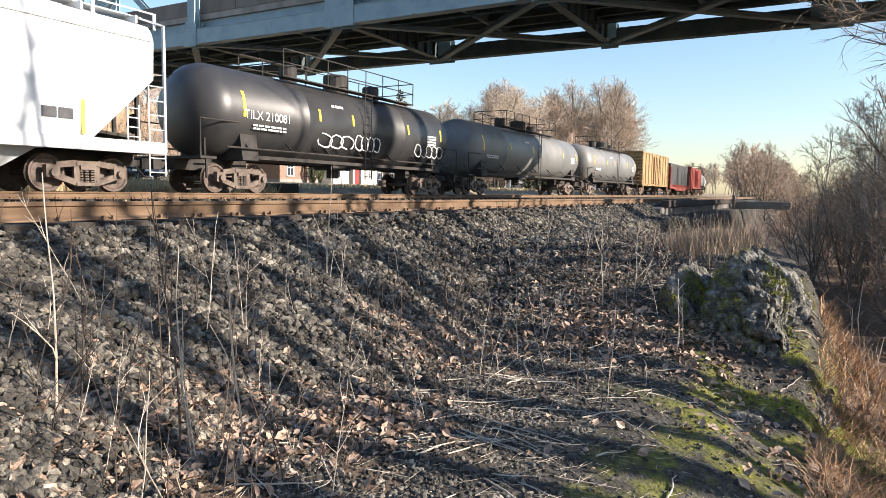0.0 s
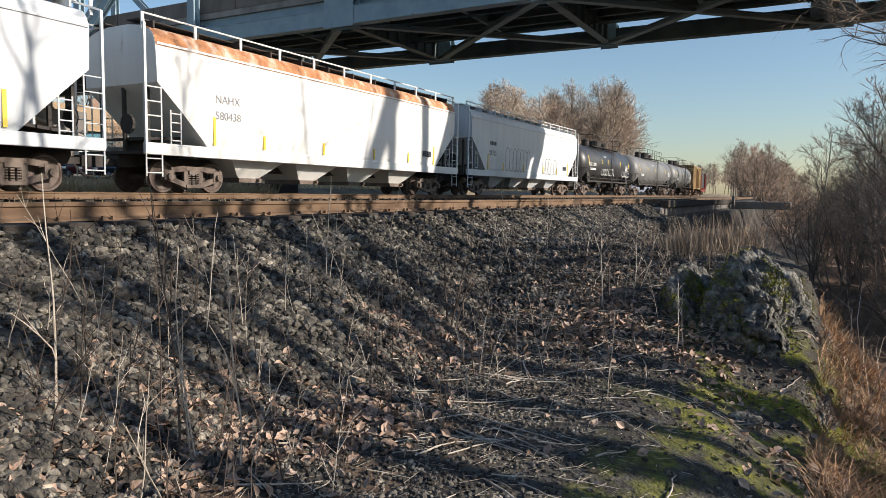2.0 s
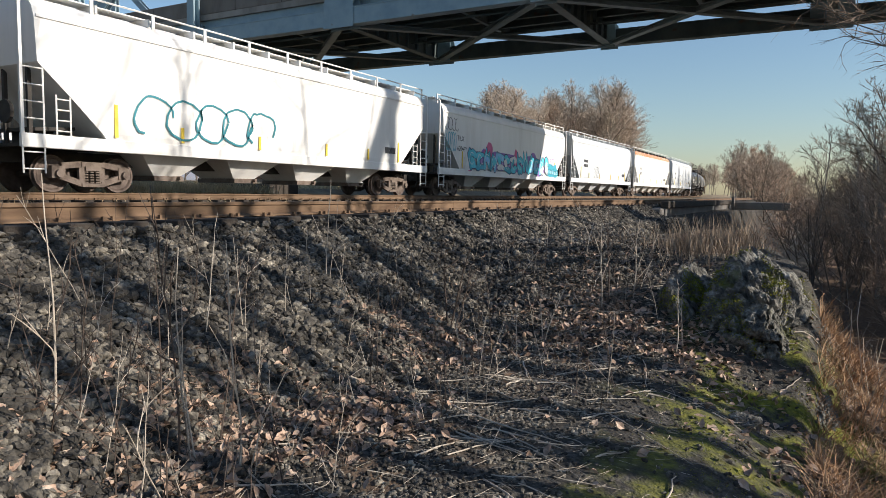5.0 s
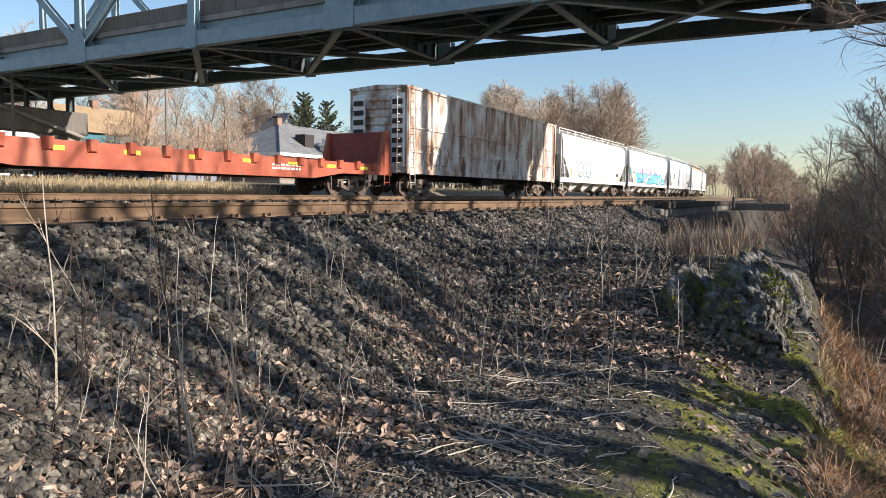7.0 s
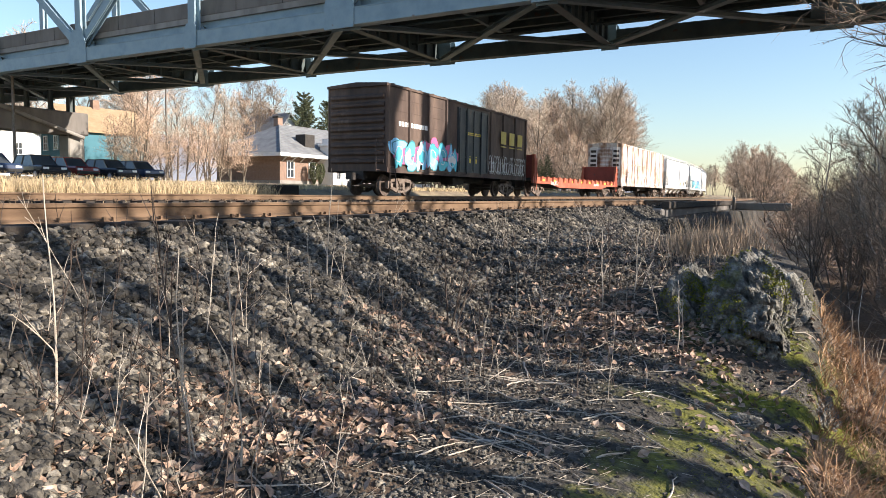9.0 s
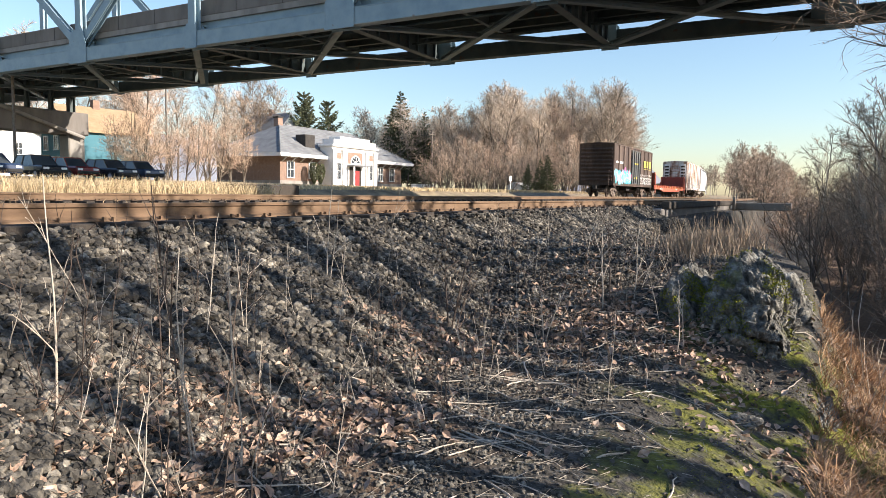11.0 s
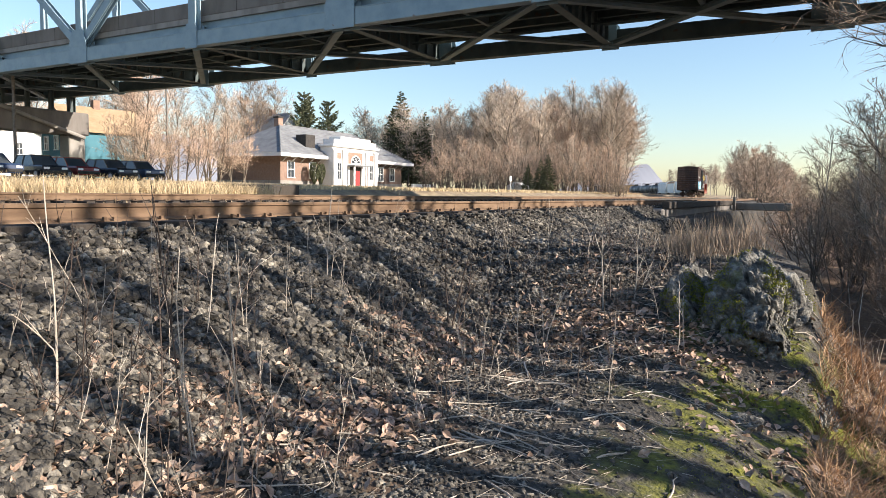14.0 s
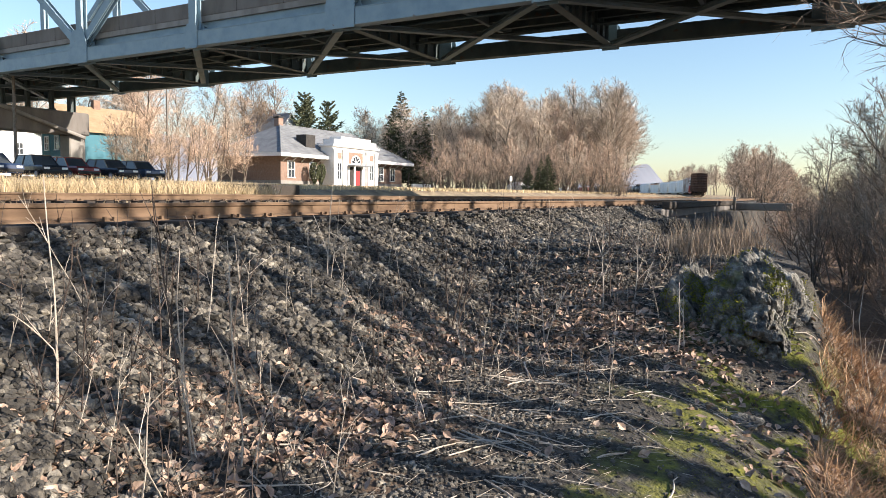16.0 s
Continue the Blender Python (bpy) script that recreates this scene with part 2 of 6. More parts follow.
def height(x, y):
    """The lie of the land: embankment shoulder, gravel slope, ledge, ravine, yard beyond the tracks."""
    p = -x
    low = -1.5 + 0.85 * smooth(6.3, 10.0, y) - 0.1 * smooth(-1.0, -4.0, y)
    edge = -0.15 + 0.55 * smooth(7.0, 4.6, y) + 0.5 * smooth(4.6, 3.0, y) + 1.5 * smooth(3.0, 0.0, y) - 0.55 * smooth(9.0, 12.5, y) - 3.6 * smooth(12.3, 17.0, y)
    z = -0.27
    if p < 5.45:
        z = max(low + 0.10 * noise.noise((x * .9, y * .9, 3.1)), -0.27 - 0.52 * (5.45 - p))
        z -= 0.05 * (x + 3.2) * smooth(-3.2, -2.4, x) * smooth(10.5, 8.5, y) + 0.10 * smooth(-.9, 0.3, x)
    z -= 0.22 * smooth(edge - 1.0, edge, x) * smooth(8.2, 6.8, y)
    if x > edge:
        z -= (1.7 + 1.7 * smooth(7.0, 13.0, y)) * (1 - math.exp(-(x - edge) * 0.8)) * smooth(0, .4, x - edge)
        z += 0.25 * noise.noise((x * .5, y * .5, 8.0)) * smooth(edge, edge + 1, x)
    if p > 20.5:
        z += 1.37 * smooth(26, 62, p) + 0.55 * smooth(23.6, 24.8, p) * smooth(23, 28, y) * (1 - smooth(30, 50, p))
    z += 0.035 * noise.noise((x * 2.2, y * 2.2, 0)) * smooth(5.6, 5.0, p)
    return z + 0.003 * max(0, min(y, 300) - 30) * smooth(60, 30, p)


def grid(xs, ys, zf):
    n = len(xs)
    v = [(x, y, zf(x, y)) for y in ys for x in xs]
    f = [(j * n + i, j * n + i + 1, (j + 1) * n + i + 1, (j + 1) * n + i) for j in range(len(ys) - 1) for i in range(n - 1)]
    return v, f


def steps(cuts):
    """Coordinates that run through (end, step) stretches."""
    x = cuts[0]
    out = [x]
    for end, st in cuts[1:]:
        k = max(1, round((end - x) / st))
        out += [x + (end - x) * (i + 1) / k for i in range(k)]
        x = end
    return out


def ground_material():
    """Grey grit and soil with moss towards the ledge; brown litter down the bank; tan dry turf in the yard."""
    m = surf("gritty_ground", [(.016, .014, .012), (.042, .037, .03), (.11, .10, .085)], 11, .95, .9, 34, dist=.03)
    n, l = m.node_tree.nodes, m.node_tree.links
    b = n["Principled BSDF"]
    base = b.inputs["Base Color"].links[0].from_socket
    geo = n.new("ShaderNodeNewGeometry")
    sep = n.new("ShaderNodeSeparateXYZ")
    l.new(geo.outputs["Position"], sep.inputs[0])

    def ramp_of(sock, a_, b_):
        r = n.new("ShaderNodeMapRange")
        r.inputs[1].default_value, r.inputs[2].default_value = a_, b_
        l.new(sock, r.inputs[0])
        return r.outputs[0]

    def math_of(op, a_, b_):
        r = n.new("ShaderNodeMath")
        r.operation = op
        for i, q in enumerate((a_, b_)):
            if isinstance(q, (int, float)):
                r.inputs[i].default_value = q
            else:
                l.new(q, r.inputs[i])
        return r.outputs[0]

    def noise_of(sc):
        t = n.new("ShaderNodeTexNoise")
        t.inputs["Scale"].default_value, t.inputs["Detail"].default_value = sc, 7
        l.new(geo.outputs["Position"], t.inputs["Vector"])
        return t.outputs["Fac"]

    def blend(fac, under, cols, sc):
        t = n.new("ShaderNodeValToRGB")
        t.color_ramp.elements[0].position, t.color_ramp.elements[1].position = .35, .65
        t.color_ramp.elements[0].color, t.color_ramp.elements[1].color = (*cols[0], 1), (*cols[1], 1)
        l.new(noise_of(sc), t.inputs[0])
        mx = n.new("ShaderNodeMix")
        mx.data_type = "RGBA"
        l.new(fac, mx.inputs[0])
        l.new(under, mx.inputs[6])
        l.new(t.outputs[0], mx.inputs[7])
        return mx.outputs[2]

    X, Y = sep.outputs[0], sep.outputs[1]
    # dead leaf soil along the slope's foot and down the bank
    foot = math_of("MULTIPLY", ramp_of(X, -4.2, -3.3), ramp_of(X, -1.6, -2.4))
    bank = ramp_of(X, .1, .7)
    leafy = math_of("MAXIMUM", math_of("MULTIPLY", foot, ramp_of(noise_of(1.3), .45, .6)), bank)
    col = blend(leafy, base, ((.09, .055, .035), (.20, .125, .075)), 9)
    mossy = math_of("MULTIPLY", math_of("MULTIPLY", ramp_of(X, -1.7, -.5), ramp_of(X, .9, .3)), ramp_of(Y, 9.5, 7.5))
    mossy = math_of("MULTIPLY", mossy, ramp_of(noise_of(1.7), .48, .56))
    col = blend(mossy, col, ((.06, .065, .008), (.20, .20, .02)), 16)
    yard = math_of("MAXIMUM", ramp_of(X, -20.0, -24.0), math_of("MULTIPLY", ramp_of(Y, 60, 90), ramp_of(X, -11, -16)))
    col = blend(yard, col, ((.20, .155, .10), (.33, .26, .165)), 1.1)
    l.new(col, b.inputs["Base Color"])
    return m


xs = steps([-900, (-300, 150), (-120, 30), (-66, 6), (-30, 3), (-20, .8), (-6, .7), (2.6, .075), (6, .35), (20, 1.5), (80, 10), (900, 200)])
ys = steps([-300, (-40, 60), (-6, 4), (1.5, .5), (13, .085), (24, .4), (60, 2.0), (160, 8), (1500, 130)])
v, f = grid(xs, ys, height)
ground = raw("ground", v, f, ground_material())
ground.data.shade_smooth()
tagged(ground, "gravelly embankment with moss, dead leaves and dry turf", "ground", kind="structure")

RAIL_PROFILE = [(-.07, -.175), (.07, -.175), (.07, -.160), (.014, -.140), (.012, -.05), (.036, -.038), (.036, -.008), (.026, 0), (-.026, 0), (-.036, -.008), (-.036, -.038), (-.012, -.05), (-.014, -.140), (-.07, -.160)]


def track_path(p, s, bend):
    """A place on a track p metres from the walker's side, s metres along it, and its heading."""
    if s <= bend:
        return -p, s, 0.0
    R = 468.0 + p
    g = (s - bend) / R
    return -p - R * (1 - math.cos(g)), bend + R * math.sin(g), g


def rise(y):
    return 0.003 * max(0, min(y, 300) - 30)


def railway(p, label, y0, y1, tie_to, cant=0.0):
    t = thing("railway_track", label, "railway track", kind="structure")
    tie = B().slab((-1.3, -.115, -.36), (1.3, .115, -.182), .012).mesh("tie", M["tie"])
    spike = B()
    for sx in (-1, 1):
        for g in (-.095, .095):
            for yy in (-.05, .05):
                x_ = sx * .7525 + g
                spike.box((x_ - .018, yy - .014, -.19), (x_ + .018, yy + .014, -.135))
        spike.box((sx * .7525 - .15, -.09, -.184), (sx * .7525 + .15, .09, -.172))
    spike = spike.mesh("tie_plates", M["rail"])
    for q in (-.7525, .7525):
        b = B()
        loops = []
        for s in [y0] + [y0 + 4.0 * i for i in range(1, int((y1 - y0) / 4) + 1)]:
            x_, y_, h = track_path(p + q, s, 80)
            loops.append([(x_ + a_ * math.cos(h), y_ + a_ * math.sin(h), c + rise(y_) - (cant if q > 0 else 0)) for a_, c in RAIL_PROFILE])
        part("rail", b.loft(loops), M["rail"], t)
    k = 0
    y = -14.0
    rnd = random.Random(int(p * 10))
    while y < tie_to:
        m = pose(-p + rnd.uniform(-.04, .04), y, rise(y) - cant / 2, 0, -math.degrees(cant / 1.5), rnd.uniform(-1.5, 1.5))
        part("tie", tie, None, t, at=m)
        part("tie_plate", spike, None, t, at=pose(-p, y, rise(y) - cant / 2, 0, -math.degrees(cant / 1.5)))
        y += .53
        k += 1
    return t


railway(6.75, "rusty brown rails on dark wooden ties in gravel", -40, 96, 46, .045)
railway(17.3, "rusty rails under the moving train", -300, 420, 70)


def stone_mesh(v, f, c, r, rnd, sides=6):
    """Adds one broken stone: an uneven lump of two rings and two poles."""
    o = len(v)
    ax = [r * rnd.uniform(.7, 1.25), r * rnd.uniform(.6, 1.1), r * rnd.uniform(.45, .85)]
    eu = Euler((rnd.uniform(-.7, .7), rnd.uniform(-.7, .7), rnd.uniform(0, 6.28))).to_matrix()
    n = 5
    pts = [(0, 0, 1)]
    for zz, rr in ((.45, .85), (-.4, .9)):
        tw = rnd.uniform(0, 1)
        for k in range(n):
            g = 2 * math.pi * (k + tw + rnd.uniform(-.25, .25)) / n
            rj = rr * rnd.uniform(.8, 1.2)
            pts.append((rj * math.cos(g), rj * math.sin(g), zz + rnd.uniform(-.2, .2)))
    pts.append((0, 0, -1))
    for q in pts:
        w = eu @ Vector((q[0] * ax[0], q[1] * ax[1], q[2] * ax[2]))
        v.append((c[0] + w.x, c[1] + w.y, c[2] + w.z))
    for k in range(n):
        k2 = (k + 1) % n
        f.append((o, o + 1 + k, o + 1 + k2))
        f.append((o + 1 + k, o + 1 + n + k, o + 1 + n + k2, o + 1 + k2))
        f.append((o + 11, o + 1 + n + k2, o + 1 + n + k))


def ballast():
    rnd = random.Random(4)
    v, f = [], []
    # the slope, thick near the walker and thinner further on
    for k in range(46000):
        y = 1.2 + 24 * rnd.random() ** 1.7
        far_p = 2.95 - 1.2 * smooth(6.0, 9.5, y) + 1.8 * smooth(12, 16, y)
        p = 5.6 - (5.6 - far_p) * rnd.random()
        x = -p + rnd.gauss(0, .12)
        r = rnd.uniform(.021, .050) * (1.35 if rnd.random() < .12 else 1) * (1 + .3 * smooth(8, 20, y))
        r *= 1 - .35 * smooth(3.6, 2.8, p)
        stone_mesh(v, f, (x, y, height(x, y) + r * .2 + rnd.uniform(-.012, .03)), r, rnd)
    # shoulder between the ties
    for k in range(5000):
        y = -3 + 32 * rnd.random() ** 1.3
        x = -rnd.uniform(5.5, 6.4) if rnd.random() < .6 else -rnd.uniform(7.6, 16.3)
        r = rnd.uniform(.03, .05)
        stone_mesh(v, f, (x, y, -.27 + r * .3), r, rnd)
    # stones heaped against the tie ends
    for k in range(3600):
        y = -1 + 28 * rnd.random() ** 1.4
        x = -rnd.uniform(5.32, 5.98)
        r = rnd.uniform(.025, .05)
        stone_mesh(v, f, (x, y, -.25 + rnd.uniform(-.02, .035)), r, rnd)
    s = raw("ballast", v, f, M["stone"])
    tagged(s, "grey crushed stone ballast covering the embankment slope", "ballast", kind="stuff")
    v, f = [], []
    for k in range(36000):
        y = 2.6 + 7.5 * rnd.random()
        x = rnd.uniform(-4.2, .2)
        dens = .9 - .82 * smooth(-2.1, -.9, x)
        if rnd.random() > dens:
            continue
        r = rnd.uniform(.008, .025)
        stone_mesh(v, f, (x, y, height(x, y) + r * .3), r, rnd)
    s = raw("gravel", v, f, M["stone"])
    tagged(s, "fine dark gravel on the ground at the slope's foot", "gravel", kind="stuff")
    # the nearest pieces one by one
    kinds = []
    for k in range(8):
        v, f = [], []
        stone_mesh(v, f, (0, 0, 0), .05, random.Random(90 + k))
        me_ = bpy.data.meshes.new("stone")
        me_.from_pydata(v, [], f)
        me_.materials.append(M["stone1"])
        kinds.append(me_)
    t = thing("loose_ballast", "larger loose grey stones lying on the ballast slope", "stones")
    for k in range(300):
        y = rnd.uniform(1.6, 7.5)
        x = -rnd.uniform(3.5, 5.4)
        part("stone", kinds[k % 8], None, t, at=pose(x, y, height(x, y) + .03, rnd.uniform(-30, 30), rnd.uniform(-30, 30), rnd.uniform(0, 360)))


ballast()

# ---- steel road bridge over the tracks ----
HB, YN, YF = 7.74, 25.4, 34.6          # underside of the chords; the two trusses, in units of the bridge's own module
MODULE = 1.28                          # metres to one such unit
NODES = [-59.0, -49.2, -39.5, -29.6, -19.7, -9.8, 0.1, 10.0, 19.9]


def road_bridge():
    t = thing("road_bridge", "blue-grey riveted steel truss road bridge crossing the tracks", "bridge", pose(0, 0, EYE[2] * (1 - MODULE)), kind="structure")
    t.scale = (MODULE, MODULE, MODULE)

    def foot(x, y):
        return (height(x * MODULE, y * MODULE) - EYE[2]) / MODULE + EYE[2]

    top = HB + 9.0
    for y, out in ((YN, -1), (YF, 1)):
        near = y == YN
        c = B().box((NODES[0] - 40, y - .26, HB), (NODES[-1] + 40, y + .26, HB + .04)).box((NODES[0] - 40, y - .26, HB + .74), (NODES[-1] + 40, y + .26, HB + .78))
        c.box((NODES[0] - 40, y - .24, HB + .04), (NODES[-1] + 40, y - .2, HB + .74)).box((NODES[0] - 40, y + .2, HB + .04), (NODES[-1] + 40, y + .24, HB + .74))
        # the far chord's colour holds the shade it stands in
        part("bottom_chord", c, M["steel_blue" if near else "steel_dark"], t, "blue-grey box chord" if near else "box chord in a shaded tone")
        part("top_chord", B().slab((NODES[0], y - .3, top), (NODES[-1] + 20, y + .3, top + .8)), M["steel_blue"], t)
        for i, x in enumerate(NODES):
            main = i % 2 == 0
            m = M["steel_blue"]
            v = B()
            for s in (-1, 1):
                v.box((x - .26, y + s * .17 - .03, HB + .9), (x + .26, y + s * .17 + .03, top))
            v.box((x - .03, y - .14, HB + .9), (x + .03, y + .14, top))
            part("vertical", v, m, t)
            g = B()
            w = .85 if main else .45
            for s in (-1, 1):
                yy = y + s * .275
                g.loft([[(x - w, yy - .012, HB - .1), (x + w, yy - .012, HB - .1), (x + w, yy - .012, HB + 1.0), (x + w * .62, yy - .012, HB + (1.9 if main else 1.2)), (x - w * .62, yy - .012, HB + (1.9 if main else 1.2)), (x - w, yy - .012, HB + 1.0)],
                        [(x - w, yy + .012, HB - .1), (x + w, yy + .012, HB - .1), (x + w, yy + .012, HB + 1.0), (x + w * .62, yy + .012, HB + (1.9 if main else 1.2)), (x - w * .62, yy + .012, HB + (1.9 if main else 1.2)), (x - w, yy + .012, HB + 1.0)]])
            gp = part("gusset_plate", g, m, t)
            if near and -45 < x < 5:
                rv = B()
                for a_ in range(int(2 * w / .16) + 1):
                    for b_ in range(7):
                        if a_ in (0, int(2 * w / .16)) or b_ in (0, 1, 6):
                            px_, pz_ = x - w + .06 + a_ * (2 * w - .12) / int(2 * w / .16), HB - .04 + b_ * .155
                            rv.box((px_ - .018, y - .30, pz_ - .018), (px_ + .018, y - .285, pz_ + .018))
                part("rivets", rv, m, gp)
            if main and i + 1 < len(NODES):
                for j in (i - 1, i + 1):
                    if 0 <= j < len(NODES):
                        d = B()
                        for s in (-1, 1):
                            d.beam((x, y + s * .17, HB + .9), (NODES[j], y + s * .17, top), .05, .46, up=(1, 0, .01))
                        d.beam((x, y, HB + .9), (NODES[j], y, top), .3, .04, up=(0, 1, 0))
                        part("diagonal", d, m, t)
    # floor beams with stiffeners, stringers, lateral bracing
    for i, x in enumerate(NODES):
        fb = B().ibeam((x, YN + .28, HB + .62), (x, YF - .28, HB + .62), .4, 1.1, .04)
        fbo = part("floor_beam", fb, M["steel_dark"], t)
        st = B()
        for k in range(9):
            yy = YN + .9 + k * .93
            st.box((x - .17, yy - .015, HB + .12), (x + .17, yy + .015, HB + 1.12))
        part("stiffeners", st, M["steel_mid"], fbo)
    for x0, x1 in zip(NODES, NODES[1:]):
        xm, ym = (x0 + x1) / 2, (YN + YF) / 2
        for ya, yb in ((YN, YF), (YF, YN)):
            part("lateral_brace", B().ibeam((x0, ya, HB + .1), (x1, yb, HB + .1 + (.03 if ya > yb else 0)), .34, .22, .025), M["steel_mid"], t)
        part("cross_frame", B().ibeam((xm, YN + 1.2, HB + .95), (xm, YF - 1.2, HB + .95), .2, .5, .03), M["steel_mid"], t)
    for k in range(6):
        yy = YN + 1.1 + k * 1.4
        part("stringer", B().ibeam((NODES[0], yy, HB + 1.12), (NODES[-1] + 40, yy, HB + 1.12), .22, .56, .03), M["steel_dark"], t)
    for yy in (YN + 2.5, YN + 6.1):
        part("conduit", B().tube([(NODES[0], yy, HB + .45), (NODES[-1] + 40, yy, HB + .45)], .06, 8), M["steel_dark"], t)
    part("deck", B().box((NODES[0] - 30, YN + .45, HB + 1.42), (NODES[-1] + 40, YF - .45, HB + 1.72)), M["concrete"], t, "concrete road deck")
    for y, s in ((YN + .62, 1), (YF - .62, -1)):
        part("fascia_girder", B().ibeam((NODES[0] - 30, y, HB + 1.28), (NODES[-1] + 40, y, HB + 1.28), .3, .62, .04), M["steel_blue"], t)
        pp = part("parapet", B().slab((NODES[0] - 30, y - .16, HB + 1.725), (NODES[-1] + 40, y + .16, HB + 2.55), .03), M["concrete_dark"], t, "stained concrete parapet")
        jj = B()
        for k in range(30):
            xx = NODES[0] + 3.2 * k
            jj.box((xx, y - .168, HB + 1.73), (xx + .03, y + .168, HB + 2.5))
        part("joints", jj, M["frame_dark"], pp)
    # bent at the far bank
    px_ = -55.5
    for y in (YN, YF):
        z0 = foot(px_, y)
        part("column", B().slab((px_ - .7, y - .7, z0 - .3), (px_ + .7, y + .7, HB - 3.2), .08), M["concrete"], t, "stained concrete column")
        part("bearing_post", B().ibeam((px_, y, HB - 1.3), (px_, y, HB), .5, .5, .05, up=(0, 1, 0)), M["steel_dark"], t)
    # the cap's dark concrete puts the deck's shade into its colour
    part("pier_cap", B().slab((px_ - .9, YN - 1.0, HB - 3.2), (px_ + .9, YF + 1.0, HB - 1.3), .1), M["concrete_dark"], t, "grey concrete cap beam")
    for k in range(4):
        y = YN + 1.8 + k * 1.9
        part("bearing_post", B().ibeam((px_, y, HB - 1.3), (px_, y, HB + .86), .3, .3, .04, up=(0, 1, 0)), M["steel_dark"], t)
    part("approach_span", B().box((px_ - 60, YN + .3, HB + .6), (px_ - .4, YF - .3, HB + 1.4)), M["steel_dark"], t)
    part("drain_pipe", B().tube([(px_ + 1.1, YN + 1.5, HB - 1.0), (px_ + 1.1, YF + .4, HB - 3.4)], .16, 8), M["concrete"], t, "pale sloping drain pipe")
    for k in range(3):
        y = YN - 1 + k * 5
        part("column", B().slab((px_ - 16.6, y - .5, foot(px_ - 16, y) - .2), (px_ - 15.6, y + .5, HB + .6), .06), M["concrete"], t)
    return t


road_bridge()


def creek_span():
    """Short concrete rail span where the embankment is cut by the ravine."""
    t = thing("rail_span", "short weathered concrete rail span over a shaded ravine", "rail bridge", kind="structure")
    part("slab", B().slab((-9.3, 25.5, -.62), (-4.85, 46.0, -.285), .03), M["concrete_dark"], t)
    part("kerb", B().slab((-5.05, 25.5, -.30), (-4.75, 46.0, -.02), .03), M["tie"], t, "dark timber kerb")
    part("wing_wall", B().slab((-4.7, 45.4, -.6), (-1.4, 46.0, -.12), .05), M["concrete"], t, "pale concrete kerb slab")
    part("abutment", B().slab((-9.3, 24.9, -2.8), (-4.9, 25.45, -.3), .05), M["concrete_dark"], t)
    part("girder", B().slab((-5.3, 25.5, -1.6), (-4.9, 46.0, -.63), .03), M["frame_dark"], t, "dark steel girder")
    post = part("post", B().slab((-4.68, 45.2, -1.2), (-4.52, 45.36, .22), .01), M["concrete"], t, "short pale post")
    return t


creek_span()

# ---- the train ----
WHEEL_R = .46


def wheel_mesh():
    b = B()
    for s in (-1, 1):
        prof = [(.66, .02), (.66, .46), (.69, .49), (.72, .46), (.80, .45), (.80, .40), (.76, .36), (.755, .16), (.80, .13), (.80, .02)]
        loops = []
        for k in range(20):
            g = 2 * math.pi * k / 20
            loops.append([(s * a_, r * math.cos(g), r * math.sin(g)) for a_, r in prof])
        loops.append(loops[0])
        b.loft(loops, caps=False)
    return b.tube([(-1.0, 0, 0), (1.0, 0, 0)], .075, 8)


def side_frame_mesh(s):
    """Cast side frame with its two windows, and the bearing caps."""
    b = B()
    if True:
        x = s * 1.0
        for d in (-1, 1):
            b.box((x - .08, d * .89 - .17, .36), (x + .08, d * .89 + .17, .66))
            b.beam((x, d * .80, .66), (x, d * .28, .72), .15, .13, up=(1, 0, 0))
            b.beam((x, d * .86, .42), (x, d * .26, .22), .15, .12, up=(1, 0, 0))
            b.beam((x, d * .27, .18), (x, d * .27, .76), .15, .09, up=(1, 0, 0))
            b.tube([(x + s * .06, d * .89, .47), (x + s * .17, d * .89, .47)], .10, 10)
        b.box((x - .08, -.3, .66), (x + .08, .3, .78))
        b.box((x - .09, -.3, .15), (x + .09, .3, .24))
    return b


def spring_mesh():
    b = B()
    for s in (-1, 1):
        for d in (-.15, 0, .15):
            for k in range(5):
                b.tube([(s * 1.0, d, .25 + k * .065), (s * 1.0, d, .285 + k * .065)], .062, 7)
    return b.box((-1.1, -.2, .56), (1.1, .2, .67))


WHEEL = wheel_mesh().mesh("wheelset", M["wheel"])
FRAMES = [side_frame_mesh(s).mesh("side_frame", M["truck"]) for s in (-1, 1)]
SPRING = spring_mesh().mesh("springs", M["truck"])
LADDER = {}
wheels = []


def bogie(parent, y):
    fr = part("bogie", SPRING, None, parent, "dusty brown cast-steel bogie", at=pose(0, y, 0))
    for me_ in FRAMES:
        part("side_frame", me_, None, fr)
    for d in (-.89, .89):
        w = part("wheelset", WHEEL, None, fr, at=pose(0, d, WHEEL_R))
        wheels.append((w, d))


def couplers(parent, L):
    for s in (-1, 1):
        c = B().box((-.09, min(s * (L / 2 - .9), s * (L / 2 + .45)), .74), (.09, max(s * (L / 2 - .9), s * (L / 2 + .45)), .92))
        c.box((-.16, s * (L / 2 + .38) - .14, .68), (.16, s * (L / 2 + .38) + .14, .98))
        c.tube([(.35, s * (L / 2 - .1), .72), (.32, s * (L / 2 + .2), .45), (.25, s * (L / 2 + .5), .42)], .025, 5)
        part("coupler", c, M["frame_dark"], parent)


